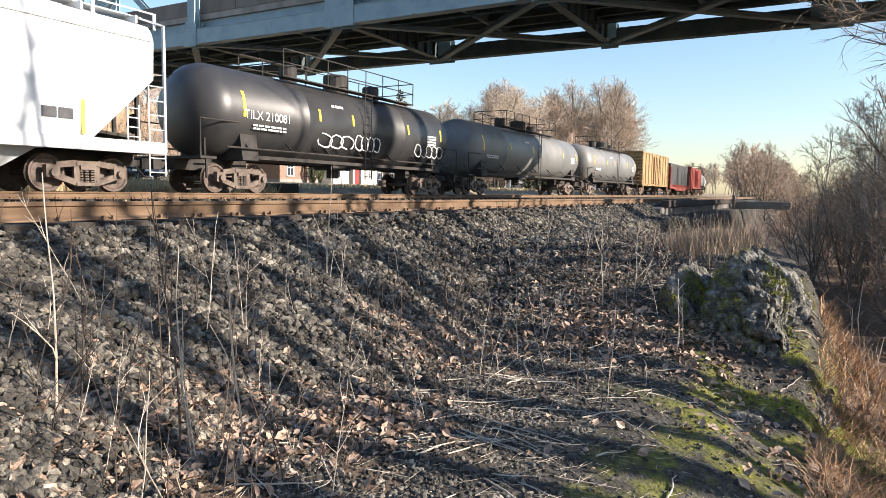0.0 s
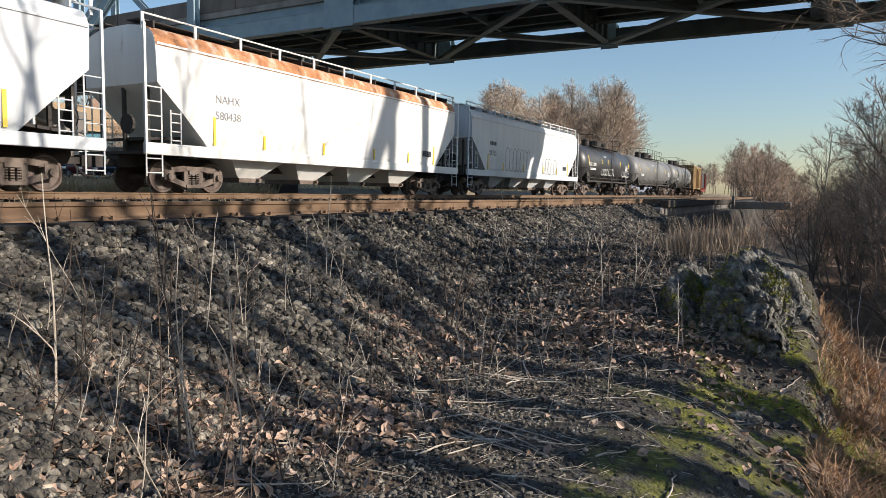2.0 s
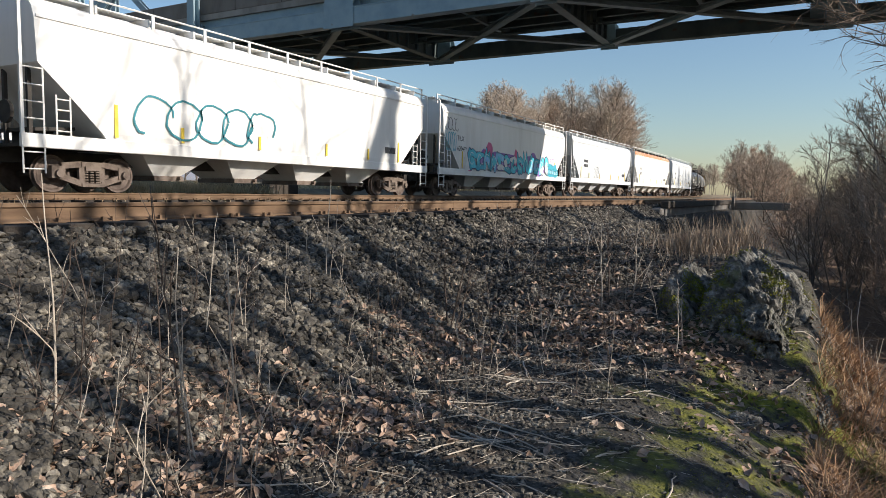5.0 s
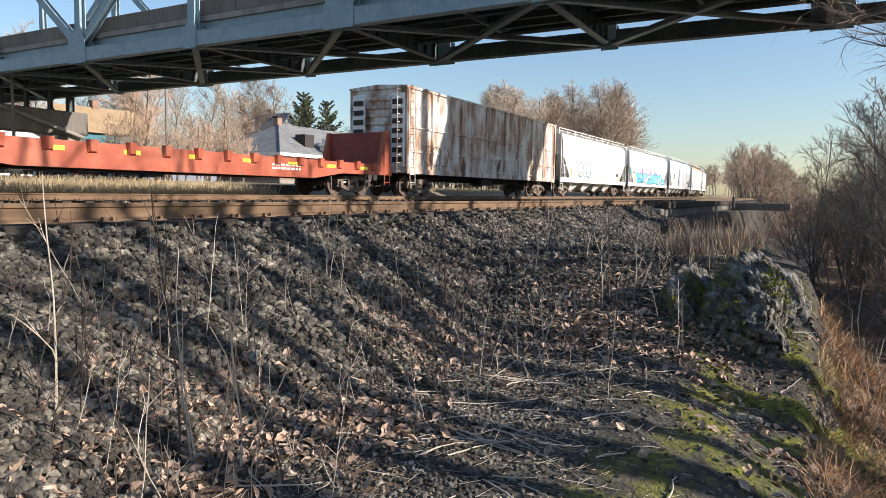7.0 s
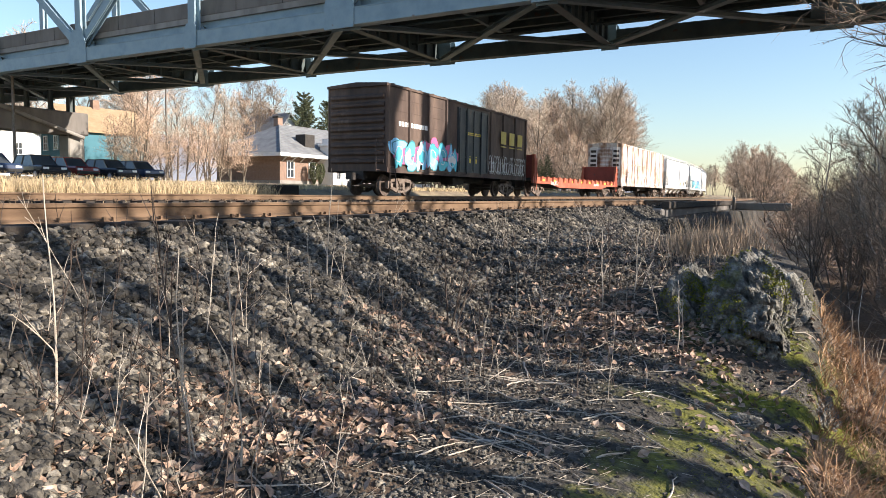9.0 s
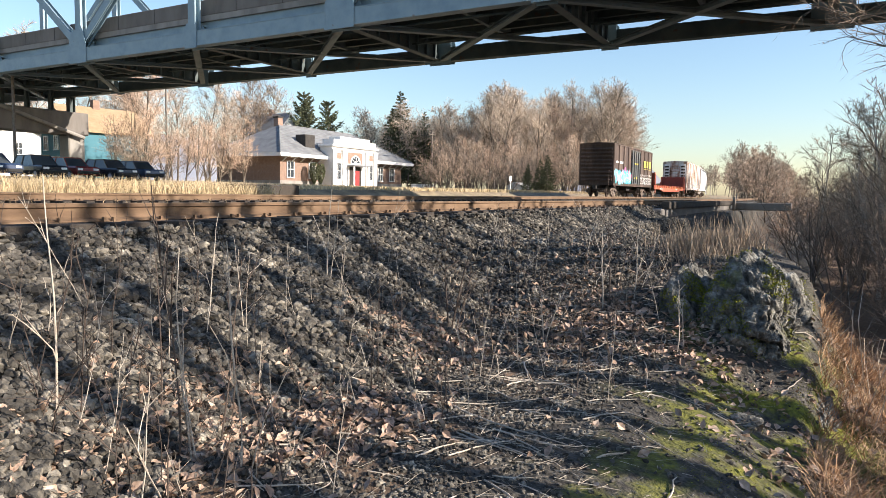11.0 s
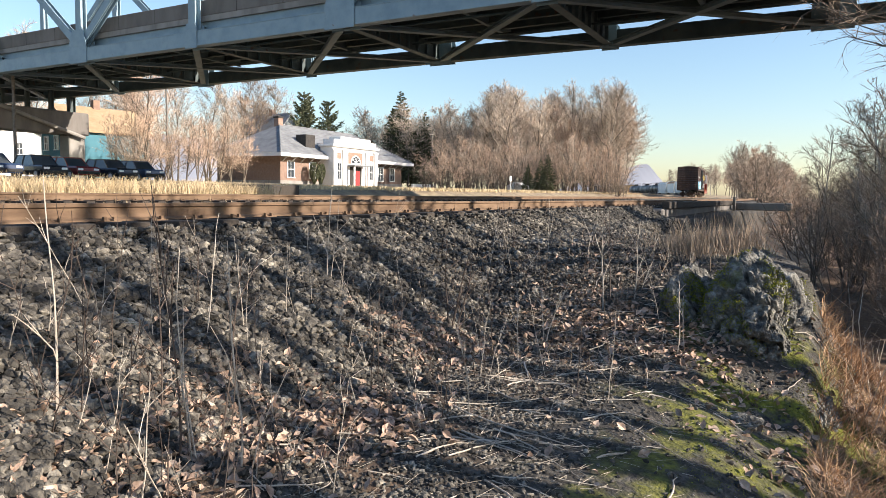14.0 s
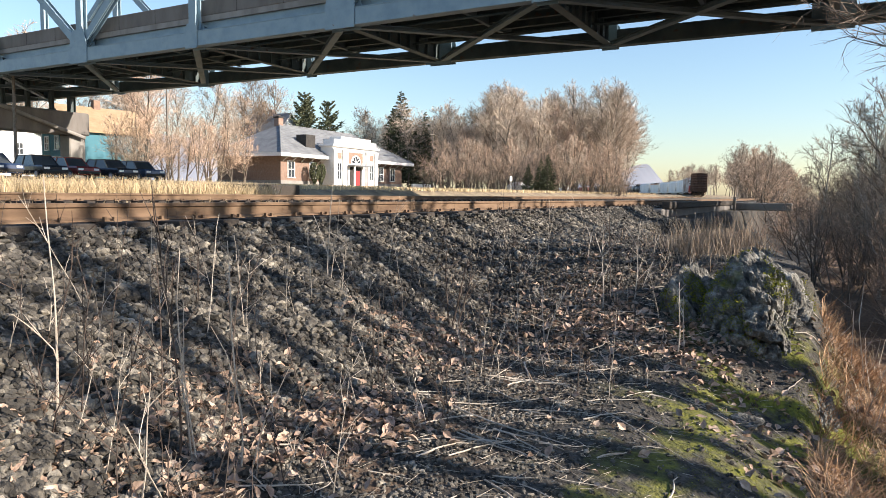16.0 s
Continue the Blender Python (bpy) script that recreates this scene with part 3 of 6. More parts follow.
def ladder(parent, x, y, z0, z1, material, w=.42, n=None):
    b = B()
    for d in (-w / 2, w / 2):
        b.tube([(x, y + d, z0), (x, y + d, z1)], .022, 5)
    n = n or int((z1 - z0) / .36)
    for k in range(n + 1):
        z = z0 + .1 + (z1 - z0 - .2) * k / n
        b.tube([(x, y - w / 2, z), (x, y + w / 2, z)], .016, 5)
    part("ladder", b, material, parent)


def writing(parent, body, x, y, z, size, material, s=1):
    """Stencilled characters on a car's near side; s = 1 for the side towards +X."""
    cu = bpy.data.curves.new("writing", "FONT")
    cu.body, cu.size, cu.extrude, cu.align_x = body, size, .002, "LEFT"
    tmp = bpy.data.objects.new("writing", cu)
    me_ = bpy.data.meshes.new_from_object(tmp)
    bpy.data.objects.remove(tmp)
    me_.materials.append(material)
    return part("lettering", me_, None, parent, at=Matrix.Translation((x, y, z)) @ Matrix(((0, 0, 1, 0), (1, 0, 0, 0), (0, 1, 0, 0), (0, 0, 0, 1))))


def bars(parent, x, y, z, w, rows, material, h=.07, seed=1):
    rnd = random.Random(seed)
    b = B()
    for r in range(rows):
        q = y
        while q < y + w:
            e_ = q + rnd.uniform(.08, .26)
            b.box((x - .003, q, z - r * h * 1.7), (x + .004, min(e_, y + w), z - r * h * 1.7 + h))
            q = e_ + .05
    part("stencil_bars", b, material, parent)


def blob(b, x, cy, cz, ry, rz, rnd, n=16, lean=0.0):
    o = len(b.v)
    ph = rnd.uniform(0, 6)
    for k in range(n):
        g = 2 * math.pi * k / n
        r = 1 + .22 * math.sin(2 * g + ph) + .16 * math.sin(3 * g + 2 * ph) + .08 * math.sin(5 * g)
        yy, zz = ry * r * math.cos(g), rz * r * math.sin(g)
        b.v.append((x, cy + yy + lean * zz, cz + zz))
    b.f.append(tuple(o + k for k in range(n)))


def strokes(b, x, y0, y1, z0, z1, count, width, rnd):
    """Loose looping strokes of a spray can."""
    for k in range(count):
        yc = y0 + (y1 - y0) * (k + .5) / count
        w, h = (y1 - y0) / count * .6, (z1 - z0) / 2
        ph, tn = rnd.uniform(0, 6), rnd.uniform(1.2, 2.2)
        pts = []
        for i in range(15):
            g = ph + tn * math.pi * i / 14
            pts.append((yc + w * math.cos(g) + .1 * w * math.sin(3 * g), (z0 + z1) / 2 + h * math.sin(g * rnd.uniform(.97, 1.03))))
        for (ya, za), (yb, zb) in zip(pts, pts[1:]):
            dx, dz = yb - ya, zb - za
            ln = math.hypot(dx, dz) or 1
            nx, nz = -dz / ln * width / 2, dx / ln * width / 2
            o = len(b.v)
            b.v += [(x, ya + nx, za + nz), (x, ya - nx, za - nz), (x, yb - nx, zb - nz), (x, yb + nx, zb + nz)]
            b.f.append((o, o + 1, o + 2, o + 3))


def mural(parent, x, y0, y1, z0, z1, letters, fills, back, outline, seed):
    """Bubble-shaped spray-paint piece without any readable word."""
    rnd = random.Random(seed)
    base = B()
    blob(base, x + .003, (y0 + y1) / 2, (z0 + z1) / 2, (y1 - y0) * .42, (z1 - z0) * .36, rnd, 24)
    mu = part("graffiti", base, M[back[0]], parent, "bright spray-painted graffiti")
    for k in range(letters + 3):
        c = B()
        blob(c, x + .004 + .0004 * k, y0 + (y1 - y0) * rnd.random(), z0 + (z1 - z0) * rnd.uniform(.25, .85), rnd.uniform(.3, .8), rnd.uniform(.22, .5), rnd)
        part("paint_cloud", c, M[back[k % len(back)]], mu)
    step = (y1 - y0) / letters
    for k in range(letters):
        cy, cz = y0 + step * (k + .5), (z0 + z1) / 2 + rnd.uniform(-.06, .06)
        lean = rnd.uniform(-.35, .35)
        for j, (dy, dz, wy, wz) in enumerate(rnd.choice((((-.22, 0, .2, .44), (.16, .22, .3, .2), (.16, -.2, .3, .2)), ((0, .24, .42, .2), (0, -.1, .2, .36)), ((-.24, 0, .18, .42), (.24, 0, .18, .42), (0, 0, .3, .15)), ((0, .2, .4, .18), (-.2, -.05, .18, .3), (.05, -.28, .4, .16))))):
            ph = rnd.random()
            yy, zz = cy + dy * step, cz + dz * (z1 - z0)
            o_, f_ = B(), B()
            blob(o_, x + .010 + .0003 * j, yy, zz, wy * step * 1.2 + .05, wz * (z1 - z0) + .05, random.Random(ph), lean=lean)
            blob(f_, x + .012 + .0003 * j, yy, zz, wy * step * 1.2, wz * (z1 - z0), random.Random(ph), lean=lean)
            part("outline", o_, M[outline], mu)
            part("fill", f_, M[fills[(k + j) % len(fills)]], mu)
        ln = B()
        strokes(ln, x + .015, cy - step * .25, cy + step * .25, cz - (z1 - z0) * .25, cz + (z1 - z0) * .25, 1, .035, rnd)
        part("highlight", ln, M["letter"], mu)


def tag(parent, x, y0, y1, z0, z1, n, material, seed, width=.04):
    b = B()
    strokes(b, x, y0, y1, z0, z1, n, width, random.Random(seed))
    part("graffiti_tag", b, material, parent, "scrawled spray-paint tag")


def hopper(label, paint, L, cap=None, name="hopper_car"):
    t = thing(name, label, "hopper car", group="cars of the freight train")
    h = L / 2
    levels = [(1.32, 1.50, h - 2.15), (1.5, 1.53, h - 1.98), (2.3, 1.56, h - 1.15), (2.95, 1.56, h - .45), (3.0, 1.56, h - .40), (4.0, 1.55, h - .36), (4.25, 1.47, h - .36), (4.42, 1.33, h - .36), (4.56, .9, h - .36), (4.62, .45, h - .36)]
    b = B().loft([[(-x, -y, z), (x, -y, z), (x, y, z), (-x, y, z)] for z, x, y in levels])
    body = part("body", b, paint, t)
    bd = B()
    for s in (-1, 1):
        bd.box((s * 1.565 - .02, -h + .4, 4.0), (s * 1.565 + .02, h - .4, 4.06))
    part("edge_strip", bd, paint, body)
    if cap:
        cp = B()
        for s in (-1, 1):
            loops = []
            for y in (-h + .37, h - .37):
                loops.append([(s * 1.562, y, 3.98), (s * 1.556, y, 4.03), (s * 1.48, y, 4.26), (s * 1.34, y, 4.43), (s * .92, y, 4.575), (s * .90, y, 4.54)])
            cp.loft(loops)
        part("rusted_roof_edge", cp, cap, t, "rusted orange roof edge")
    for s in (-1, 1):
        part("side_sill", B().slab((s * 1.5 - .06, -h, 1.04), (s * 1.5 + .06, h, 1.36), .015), paint, t)
    part("centre_sill", B().box((-.25, -h + .1, .72), (.25, h - .1, 1.05)).box((-1.45, -h + .05, 1.06), (1.45, -h + 2.2, 1.14)).box((-1.45, h - 2.2, 1.06), (1.45, h - .05, 1.14)), M["frame_dark"], t)
    # slope sheets and posts at the ends
    for s in (-1, 1):
        e_ = B()
        for x in (-1.0, 0, 1.0):
            e_.beam((x, s * (h - .5), 1.14), (x, s * (h - .5), 2.95), .09, .09, up=(1, 0, 0))
        e_.beam((0, s * (h - .5), 1.5), (0, s * (h - 1.7), 1.6), 1.7, .08)
        e_.tube([(.5, s * (h - .2), 1.9), (.5, s * (h - .28), 1.9)], .28, 12)
        e_.box((-.5, min(s * (h - .9), s * (h - 1.6)), 1.16), (.1, max(s * (h - .9), s * (h - 1.6)), 1.6))
        part("end_frame", e_, M["frame_dark"], t)
        for x in (-1.53, 1.53):
            ladder(t, x, s * (h - .28), .45, 2.95, paint, .5)
            ladder(t, x, s * (h - 1.0), 1.36, 2.3, paint, .34, 3)
            part("corner_post", B().beam((x, s * (h - .03), 1.1), (x, s * (h - .03), 4.5), .07, .07, up=(1, 0, 0)).beam((x, s * (h - .03), 4.5), (x * .6, s * (h - .5), 4.72), .05, .05), paint, t)
    # bays with their gates
    for k in range(4):
        y = (-1.5 + k) * (L - 7.2) / 3.6
        q = B().loft([[(-1.45, y - 1.5, 1.32), (1.45, y - 1.5, 1.32), (1.45, y + 1.5, 1.32), (-1.45, y + 1.5, 1.32)], [(-.75, y - .45, .5), (.75, y - .45, .5), (.75, y + .45, .5), (-.75, y + .45, .5)]])
        bay = part("bay", q, paint, t)
        part("outlet_gate", B().box((-.85, y - .5, .36), (.85, y + .5, .5)).tube([(-1.0, y + .3, .45), (1.0, y + .3, .45)], .06, 7), M["truck"], bay)
    # roof walk, hatches and rail
    rw = B().box((-1.0, -h + .3, 4.70), (-.45, h - .3, 4.73)).box((.45, -h + .3, 4.70), (1.0, h - .3, 4.73))
    rw.box((-.38, -h + 1.2, 4.60), (.38, h - 1.2, 4.72))
    for k in range(12):
        y = -h + .6 + k * (L - 1.2) / 11
        rw.box((-1.2, y - .03, 4.5), (1.2, y + .03, 4.70))
    part("roof_walk", rw, M["frame_dark"] if cap else paint, t)
    rl = B()
    for x in (-1.32, 1.32):
        rl.tube([(x, -h + .1, 4.80), (x, h - .1, 4.80)], .026, 5)
        for k in range(11):
            y = -h + .15 + k * (L - .3) / 10
            rl.box((x - .02, y - .045, 4.38), (x + .02, y + .045, 4.82))
    part("roof_rail", rl, paint, t)
    for y in (-h + 2.35, -h + 4.4, -h + 7.4, h - 7.2, h - 4.6, h - 2.4):
        tall = abs(y) > h - 3
        part("reflector", B().box((1.562, y - .05, 1.42), (1.572, y + .05, 2.25 if tall else 1.85)), M["yellow"], t, "yellow reflective strip")
    part("notice_panel", B().box((1.562, h - 3.4, 1.75), (1.57, h - 3.05, 2.0)).box((1.562, h - 3.0, 1.75), (1.57, h - 2.65, 2.0)), M["letter_dark"], t)
    bogie(t, -h + 2.0)
    bogie(t, h - 2.0)
    couplers(t, L)
    return t


def tank(label, paint, L, marks=M["letter"], name="tank_car"):
    t = thing(name, label, "tank car", group="cars of the freight train")
    h, r, zc = L / 2 - .45, 1.5, 2.58
    loops = []
    prof = [(-h, .25), (-h + .06, .75), (-h + .22, 1.15), (-h + .5, 1.4), (-h + .85, 1.5)]
    prof += [(-h + 4.4, 1.5), (-h + 4.42, 1.512), (-h + 4.48, 1.512), (-h + 4.5, 1.5), (0, 1.5), (h - 4.5, 1.5), (h - 4.48, 1.512), (h - 4.42, 1.512), (h - 4.4, 1.5)]
    prof += [(-y, q) for y, q in reversed(prof[:5])]
    for y, q in prof:
        loops.append([(q * math.cos(2 * math.pi * k / 40), y, zc + q * math.sin(2 * math.pi * k / 40)) for k in range(40)])
    part("tank", B().loft(loops), paint, t, smooth_=True)
    part("stub_sill", B().box((-.3, -L / 2 + .1, .7), (.3, -L / 2 + 3.0, 1.1)).box((-.3, L / 2 - 3.0, .7), (.3, L / 2 - .1, 1.1)), M["frame_dark"], t)
    for s in (-1, 1):
        y = s * (L / 2 - 2.1)
        part("saddle", B().loft([[(-1.45, y - .35, 1.05), (1.45, y - .35, 1.05), (1.3, y - .35, 2.0), (-1.3, y - .35, 2.0)], [(-1.45, y + .35, 1.05), (1.45, y + .35, 1.05), (1.3, y + .35, 2.0), (-1.3, y + .35, 2.0)]]), M["frame_dark"], t)
        e_ = B().box((-1.5, s * (L / 2 - .35) - .3, 1.02), (1.5, s * (L / 2 - .35) + .3, 1.1))
        for x in (-1.45, 1.45):
            e_.tube([(x, s * (L / 2 - .1), 1.1), (x, s * (L / 2 - .1), 2.2), (x, s * (L / 2 - 1.6), 2.2)], .025, 5)
            e_.beam((x, s * (L / 2 - .3), .45), (x, s * (L / 2 - .3), 1.1), .05, .05, up=(1, 0, 0))
            e_.beam((x * .9, s * (L / 2 - .4), 1.1), (x * .4, s * (L / 2 - 1.0), 2.0), .05, .05)
        part("end_platform", e_, M["frame_dark"], t)
        hr = B().tube([(s * 1.5, -h + .6, 1.42), (s * 1.5, h - .6, 1.42)], .03, 6).beam((s * 1.38, -h + 1.6, 1.16), (s * 1.38, h - 1.6, 1.16), .1, .12)
        for k in range(7):
            y = -h + 1.5 + k * (2 * h - 3.0) / 6
            hr.beam((s * 1.5, y, 1.42), (s * 1.2, y, 1.7), .03, .05)
        part("side_rail", hr, M["frame_dark"], t)
        ladder(t, s * 1.56, .3, .6, 3.9, M["frame_dark"], .45)
    # top platform, rails, fittings
    tp = B()
    for x in (-.85, .85):
        tp.box((x - .22, -4.0, 4.02), (x + .22, 4.4, 4.06))
        for z in (4.5, 4.95):
            tp.tube([(x * 1.25, -4.0, z), (x * 1.25, 4.4, z)], .022, 5)
        for k in range(8):
            y = -4.0 + k * 1.2
            tp.tube([(x * 1.25, y, 4.0), (x * 1.25, y, 4.95)], .022, 5)
    for y in (-4.0, 4.4):
        for z in (4.5, 4.95):
            tp.tube([(-1.06, y, z), (1.06, y, z)], .022, 5)
    part("top_platform", tp, M["frame_dark"], t)
    for y, q, hh in ((-2.6, .32, .55), (.2, .52, .62), (2.6, .36, .5)):
        part("dome_fitting", B().tube([(0, y, 3.95), (0, y, 4.06 + hh), (0, y, 4.12 + hh)], [q, q, q * .85], 14), M["frame_dark"], t)
    part("bottom_outlet", B().tube([(0, 0, 1.15), (0, 0, .62)], .25, 10).box((-.5, -.6, .95), (.5, .6, 1.12)), M["frame_dark"], t)
    for y, a0, a1 in ((-h + 1.35, -.12, .42), (-h + 5.0, .02, .3), (-.6, .02, .3), (h - 4.2, .02, .3), (h - 1.35, -.05, .3)):
        rf = B()
        for k in range(4):
            g0, g1 = a0 + (a1 - a0) * k / 4, a0 + (a1 - a0) * (k + 1) / 4
            o = len(rf.v)
            rf.v += [((r + .014) * math.cos(g), yy, zc + (r + .014) * math.sin(g)) for g, yy in ((g0, y - .06), (g0, y + .06), (g1, y + .06), (g1, y - .06))]
            rf.f.append((o, o + 1, o + 2, o + 3))
        part("reflector", rf, M["yellow"], t, "yellow reflective strip")
    bars(t, r + .012, -h + 1.7, zc - .44, 1.5, 2, marks, .06, 5)
    bars(t, r + .012, h - 2.6, zc + .05, .8, 4, marks, .07, 6)
    bars(t, r - .12, -1.8, zc + .62, .7, 1, marks, .09, 7)
    bogie(t, -L / 2 + 2.1)
    bogie(t, L / 2 - 2.1)
    couplers(t, L)
    return t


def boxcar(label, paint, L, H=4.72, posts=9, roof=None, rusty=False, door_paint=None, name="boxcar"):
    t = thing(name, label, "boxcar", group="cars of the freight train")
    h = L / 2
    body = part("body", B().box((-1.5, -h + .1, 1.05), (1.5, h - .1, H - .12)), paint, t)
    rf = B().loft([[(-1.56, y, H - .14), (1.56, y, H - .14), (1.56, y, H - .04), (0, y, H + .06), (-1.56, y, H - .04)] for y in (-h, h)])
    for k in range(int(L / 1.1)):
        y = -h + .5 + k * 1.1
        rf.loft([[(-1.55, yy, H - .05), (1.55, yy, H - .05), (1.55, yy, H - .005), (0, yy, H + .10), (-1.55, yy, H - .005)] for yy in (y, y + .12)])
    part("roof", rf, roof or paint, t)
    for s in (-1, 1):
        x = s * 1.5
        pb = B().box((x - .07 if s < 0 else x, -h + .05, 1.0), (x if s < 0 else x + .07, h - .05, 1.22))
        part("side_sill", pb, paint, body)
        for k in range(posts + 1):
            y = -h + .16 + k * (L - .32) / posts
            if not rusty and abs(y - .3) < 1.5:
                continue
            part("side_post", B().loft([[(x, y - .09, 1.2), (x + s * .085, y - .05, 1.2), (x + s * .085, y + .05, 1.2), (x, y + .09, 1.2)], [(x, y - .09, H - .14), (x + s * .085, y - .05, H - .14), (x + s * .085, y + .05, H - .14), (x, y + .09, H - .14)]]), paint, body)
        if door_paint:
            for k in range(6):
                z = 1.62 + k * .5
                for ya, yb in ((-h + .25, -1.5), (2.05, h - .25)):
                    part("panel_seam", B().box((x - .012, ya, z), (x + .012, yb, z + .03)), paint, body)
        if rusty:
            for z in (1.95, 3.0):
                part("side_belt", B().box((x if s > 0 else x - .06, -h + .2, z), (x + .06 if s > 0 else x, h - .2, z + .08)), paint, body)
        else:
            y0, y1 = -1.35, 1.95
            d = B().box((x if s > 0 else x - .1, y0, 1.22), (x + .1 if s > 0 else x, y1, H - .3))
            door = part("door", d, door_paint or paint, t)
            fr = B()
            for z in (1.25, 1.95, 2.75, 3.5, H - .42):
                fr.box((x + s * .1 - .03, y0 + .1, z), (x + s * .1 + .03, y1 - .1, z + .07))
            for y in (y0 + .05, y0 + .75, y0 + 1.6, y0 + 2.45, y1 - .1):
                fr.box((x + s * .12 - .03, y, 1.25), (x + s * .12 + .03, y + .07, H - .35))
            for y in (y0 + .8, y0 + 2.42):
                fr.tube([(x + s * .17, y, 1.15), (x + s * .17, y, H - .3)], .025, 6)
            part("door_frame", fr, door_paint or paint, door)
            part("door_track", B().box((x + s * .06 - .06, -h + 2.5, 1.12), (x + s * .06 + .06, h - 1.0, 1.2)), paint, t)
    for s in (-1, 1):
        y = s * (h - .1)
        for k in range(9):
            z = 1.35 + k * (H - 1.7) / 9
            x0 = 1.38 if not rusty else .62
            part("end_rib", B().loft([[(-x, y, z), (-x, y + s * .09, z + .08), (-x, y + s * .09, z + .17), (-x, y, z + .25)] for x in (-x0, x0)]), paint, body)
        if rusty:
            for x in (-1.05, 1.05):
                part("end_panel", B().slab((x - .34, y - .06, 1.3), (x + .34, y + .10, H - .35), .02), M["white"], body)
                for k in range(7):
                    part("end_slot", B().box((x - .26, y + s * .10 - .02, 1.5 + k * .42), (x + .26, y + s * .10 + .012, 1.72 + k * .42)), M["frame_dark"], body)
        ladder(t, 1.2, y + s * .14, 1.0, H - .1 if rusty else 2.4, paint, .4)
        ladder(t, 1.58, s * (h - .45), .5, H - .2 if rusty else 2.3, paint, .42)
    part("centre_sill", B().box((-.3, -h + .1, .72), (.3, h - .1, 1.05)).box((-1.3, -h + 3.2, .9), (1.3, -h + 3.3, 1.05)).box((-1.3, h - 3.3, .9), (1.3, h - 3.2, 1.05)).box((.3, -.8, .6), (1.0, .4, .95)).tube([(-.6, 1.4, .75), (-.6, 2.3, .75)], .2, 10), M["frame_dark"], t)
    bogie(t, -h + 1.9)
    bogie(t, h - 1.9)
    couplers(t, L)
    return t


def bulkhead_flat(label, paint, wall, L, tall=2.65, load=None, name="flat_car"):
    t = thing(name, label, "flat car", group="cars of the freight train")
    h = L / 2
    part("deck", B().box((-1.48, -h + .05, 1.06), (1.48, h - .05, 1.2)), M["tie"], t, "worn dark plank deck")
    for s in (-1, 1):
        x = s * 1.5
        part("side_sill", B().loft([[(x - .06, y, zb), (x + .06, y, zb), (x + .06, y, 1.27), (x - .06, y, 1.27)] for y, zb in ((-h, .86), (-h + 3.4, .84), (-h + 5.0, .62), (h - 5.0, .62), (h - 3.4, .84), (h, .86))]), paint, t)
        for k in range(17):
            y = -h + 1.4 + k * (L - 2.8) / 16
            part("stake_pocket", B().loft([[(x + s * .06, y - .13, 1.0), (x + s * .15, y - .07, 1.04), (x + s * .15, y + .07, 1.04), (x + s * .06, y + .13, 1.0)], [(x + s * .06, y - .16, 1.33), (x + s * .19, y - .11, 1.33), (x + s * .19, y + .11, 1.33), (x + s * .06, y + .16, 1.33)]]), paint, t)
    for s in (-1, 1):
        y = s * (h - .35)
        part("bulkhead", B().slab((-1.46, y - .1, 1.2), (1.46, y + .1, tall), .02), wall, t, "dark red steel bulkhead")
        for x in (-1.46, 1.46):
            part("bulkhead_post", B().loft([[(x - .08, y - .55 if s > 0 else y - .2, 1.2), (x + .08, y - .55 if s > 0 else y - .2, 1.2), (x + .08, y + .2 if s > 0 else y + .55, 1.2), (x - .08, y + .2 if s > 0 else y + .55, 1.2)],
                                                [(x - .08, y - .14, tall + .02), (x + .08, y - .14, tall + .02), (x + .08, y + .14, tall + .02), (x - .08, y + .14, tall + .02)]]), paint, t)
        ladder(t, 1.57, s * (h - .4), .45, tall - .2, paint, .4)
    for k in range(9):
        y = -h + 1.9 + k * (L - 3.8) / 8
        part("reflector", B().box((1.562, y - .35, 1.02), (1.57, y + .15, 1.14)), M["yellow"], t, "yellow reflective strip")
    part("centre_sill", B().box((-.3, -h + .1, .62), (.3, h - .1, 1.05)).box((.4, -.6, .6), (1.2, .8, .95)), M["frame_dark"], t)
    if load:
        for k in range(4):
            y = -h + 1.2 + k * (L - 2.4) / 4
            part("load", B().slab((-1.35, y + .05, 1.22), (1.35, y + (L - 2.4) / 4 - .05, 3.95), .06), load, t, "dark wrapped load")
    bogie(t, -h + 2.0)
    bogie(t, h - 2.0)
    couplers(t, L)
    return t


CUTS = [-.5, 15.9, 37.3, 57.3, 76.4, 95.8, 114.8, 133.7, 152.8, 170.0, 190.4, 208.6, 223, 241, 258, 276, 294]
lens = [b_ - a_ - 1.15 for a_, b_ in zip(CUTS, CUTS[1:])]
c0 = boxcar("dark brown ribbed boxcar with blue graffiti at the train's tail", M["box_black"], lens[0], door_paint=M["box_door"])
h0 = lens[0] / 2
mural(c0, 1.588, -h0 + .4, -1.5, 1.12, 2.5, 6, ("g_sky", "g_aqua", "g_letter", "g_sky", "g_cyan"), ("g_pink", "g_sky", "g_pink"), "g_teal", 3)
for y in (-.15, .55):
    part("placard", B().slab((1.60, y, 1.72), (1.612, y + .14, 2.05), .002), M["yellow"], c0, "small yellow placard")
tag(c0, 1.60, 2.2, h0 - .4, 1.25, 2.25, 17, M["letter"], 8, .03)
tag(c0, 1.60, 2.2, h0 - .4, 1.35, 1.9, 13, M["letter"], 19, .03)
for k in range(3):
    y = h0 - 3.9 + 1.18 * k
    g = B().slab((1.586, y, 2.95), (1.592, y + .72, 3.65), .002).slab((1.586, y, 2.78), (1.592, y + .75, 2.84), .002)
    part("emblem", g, M["letter_gold"], c0, "plain gold emblem shape")
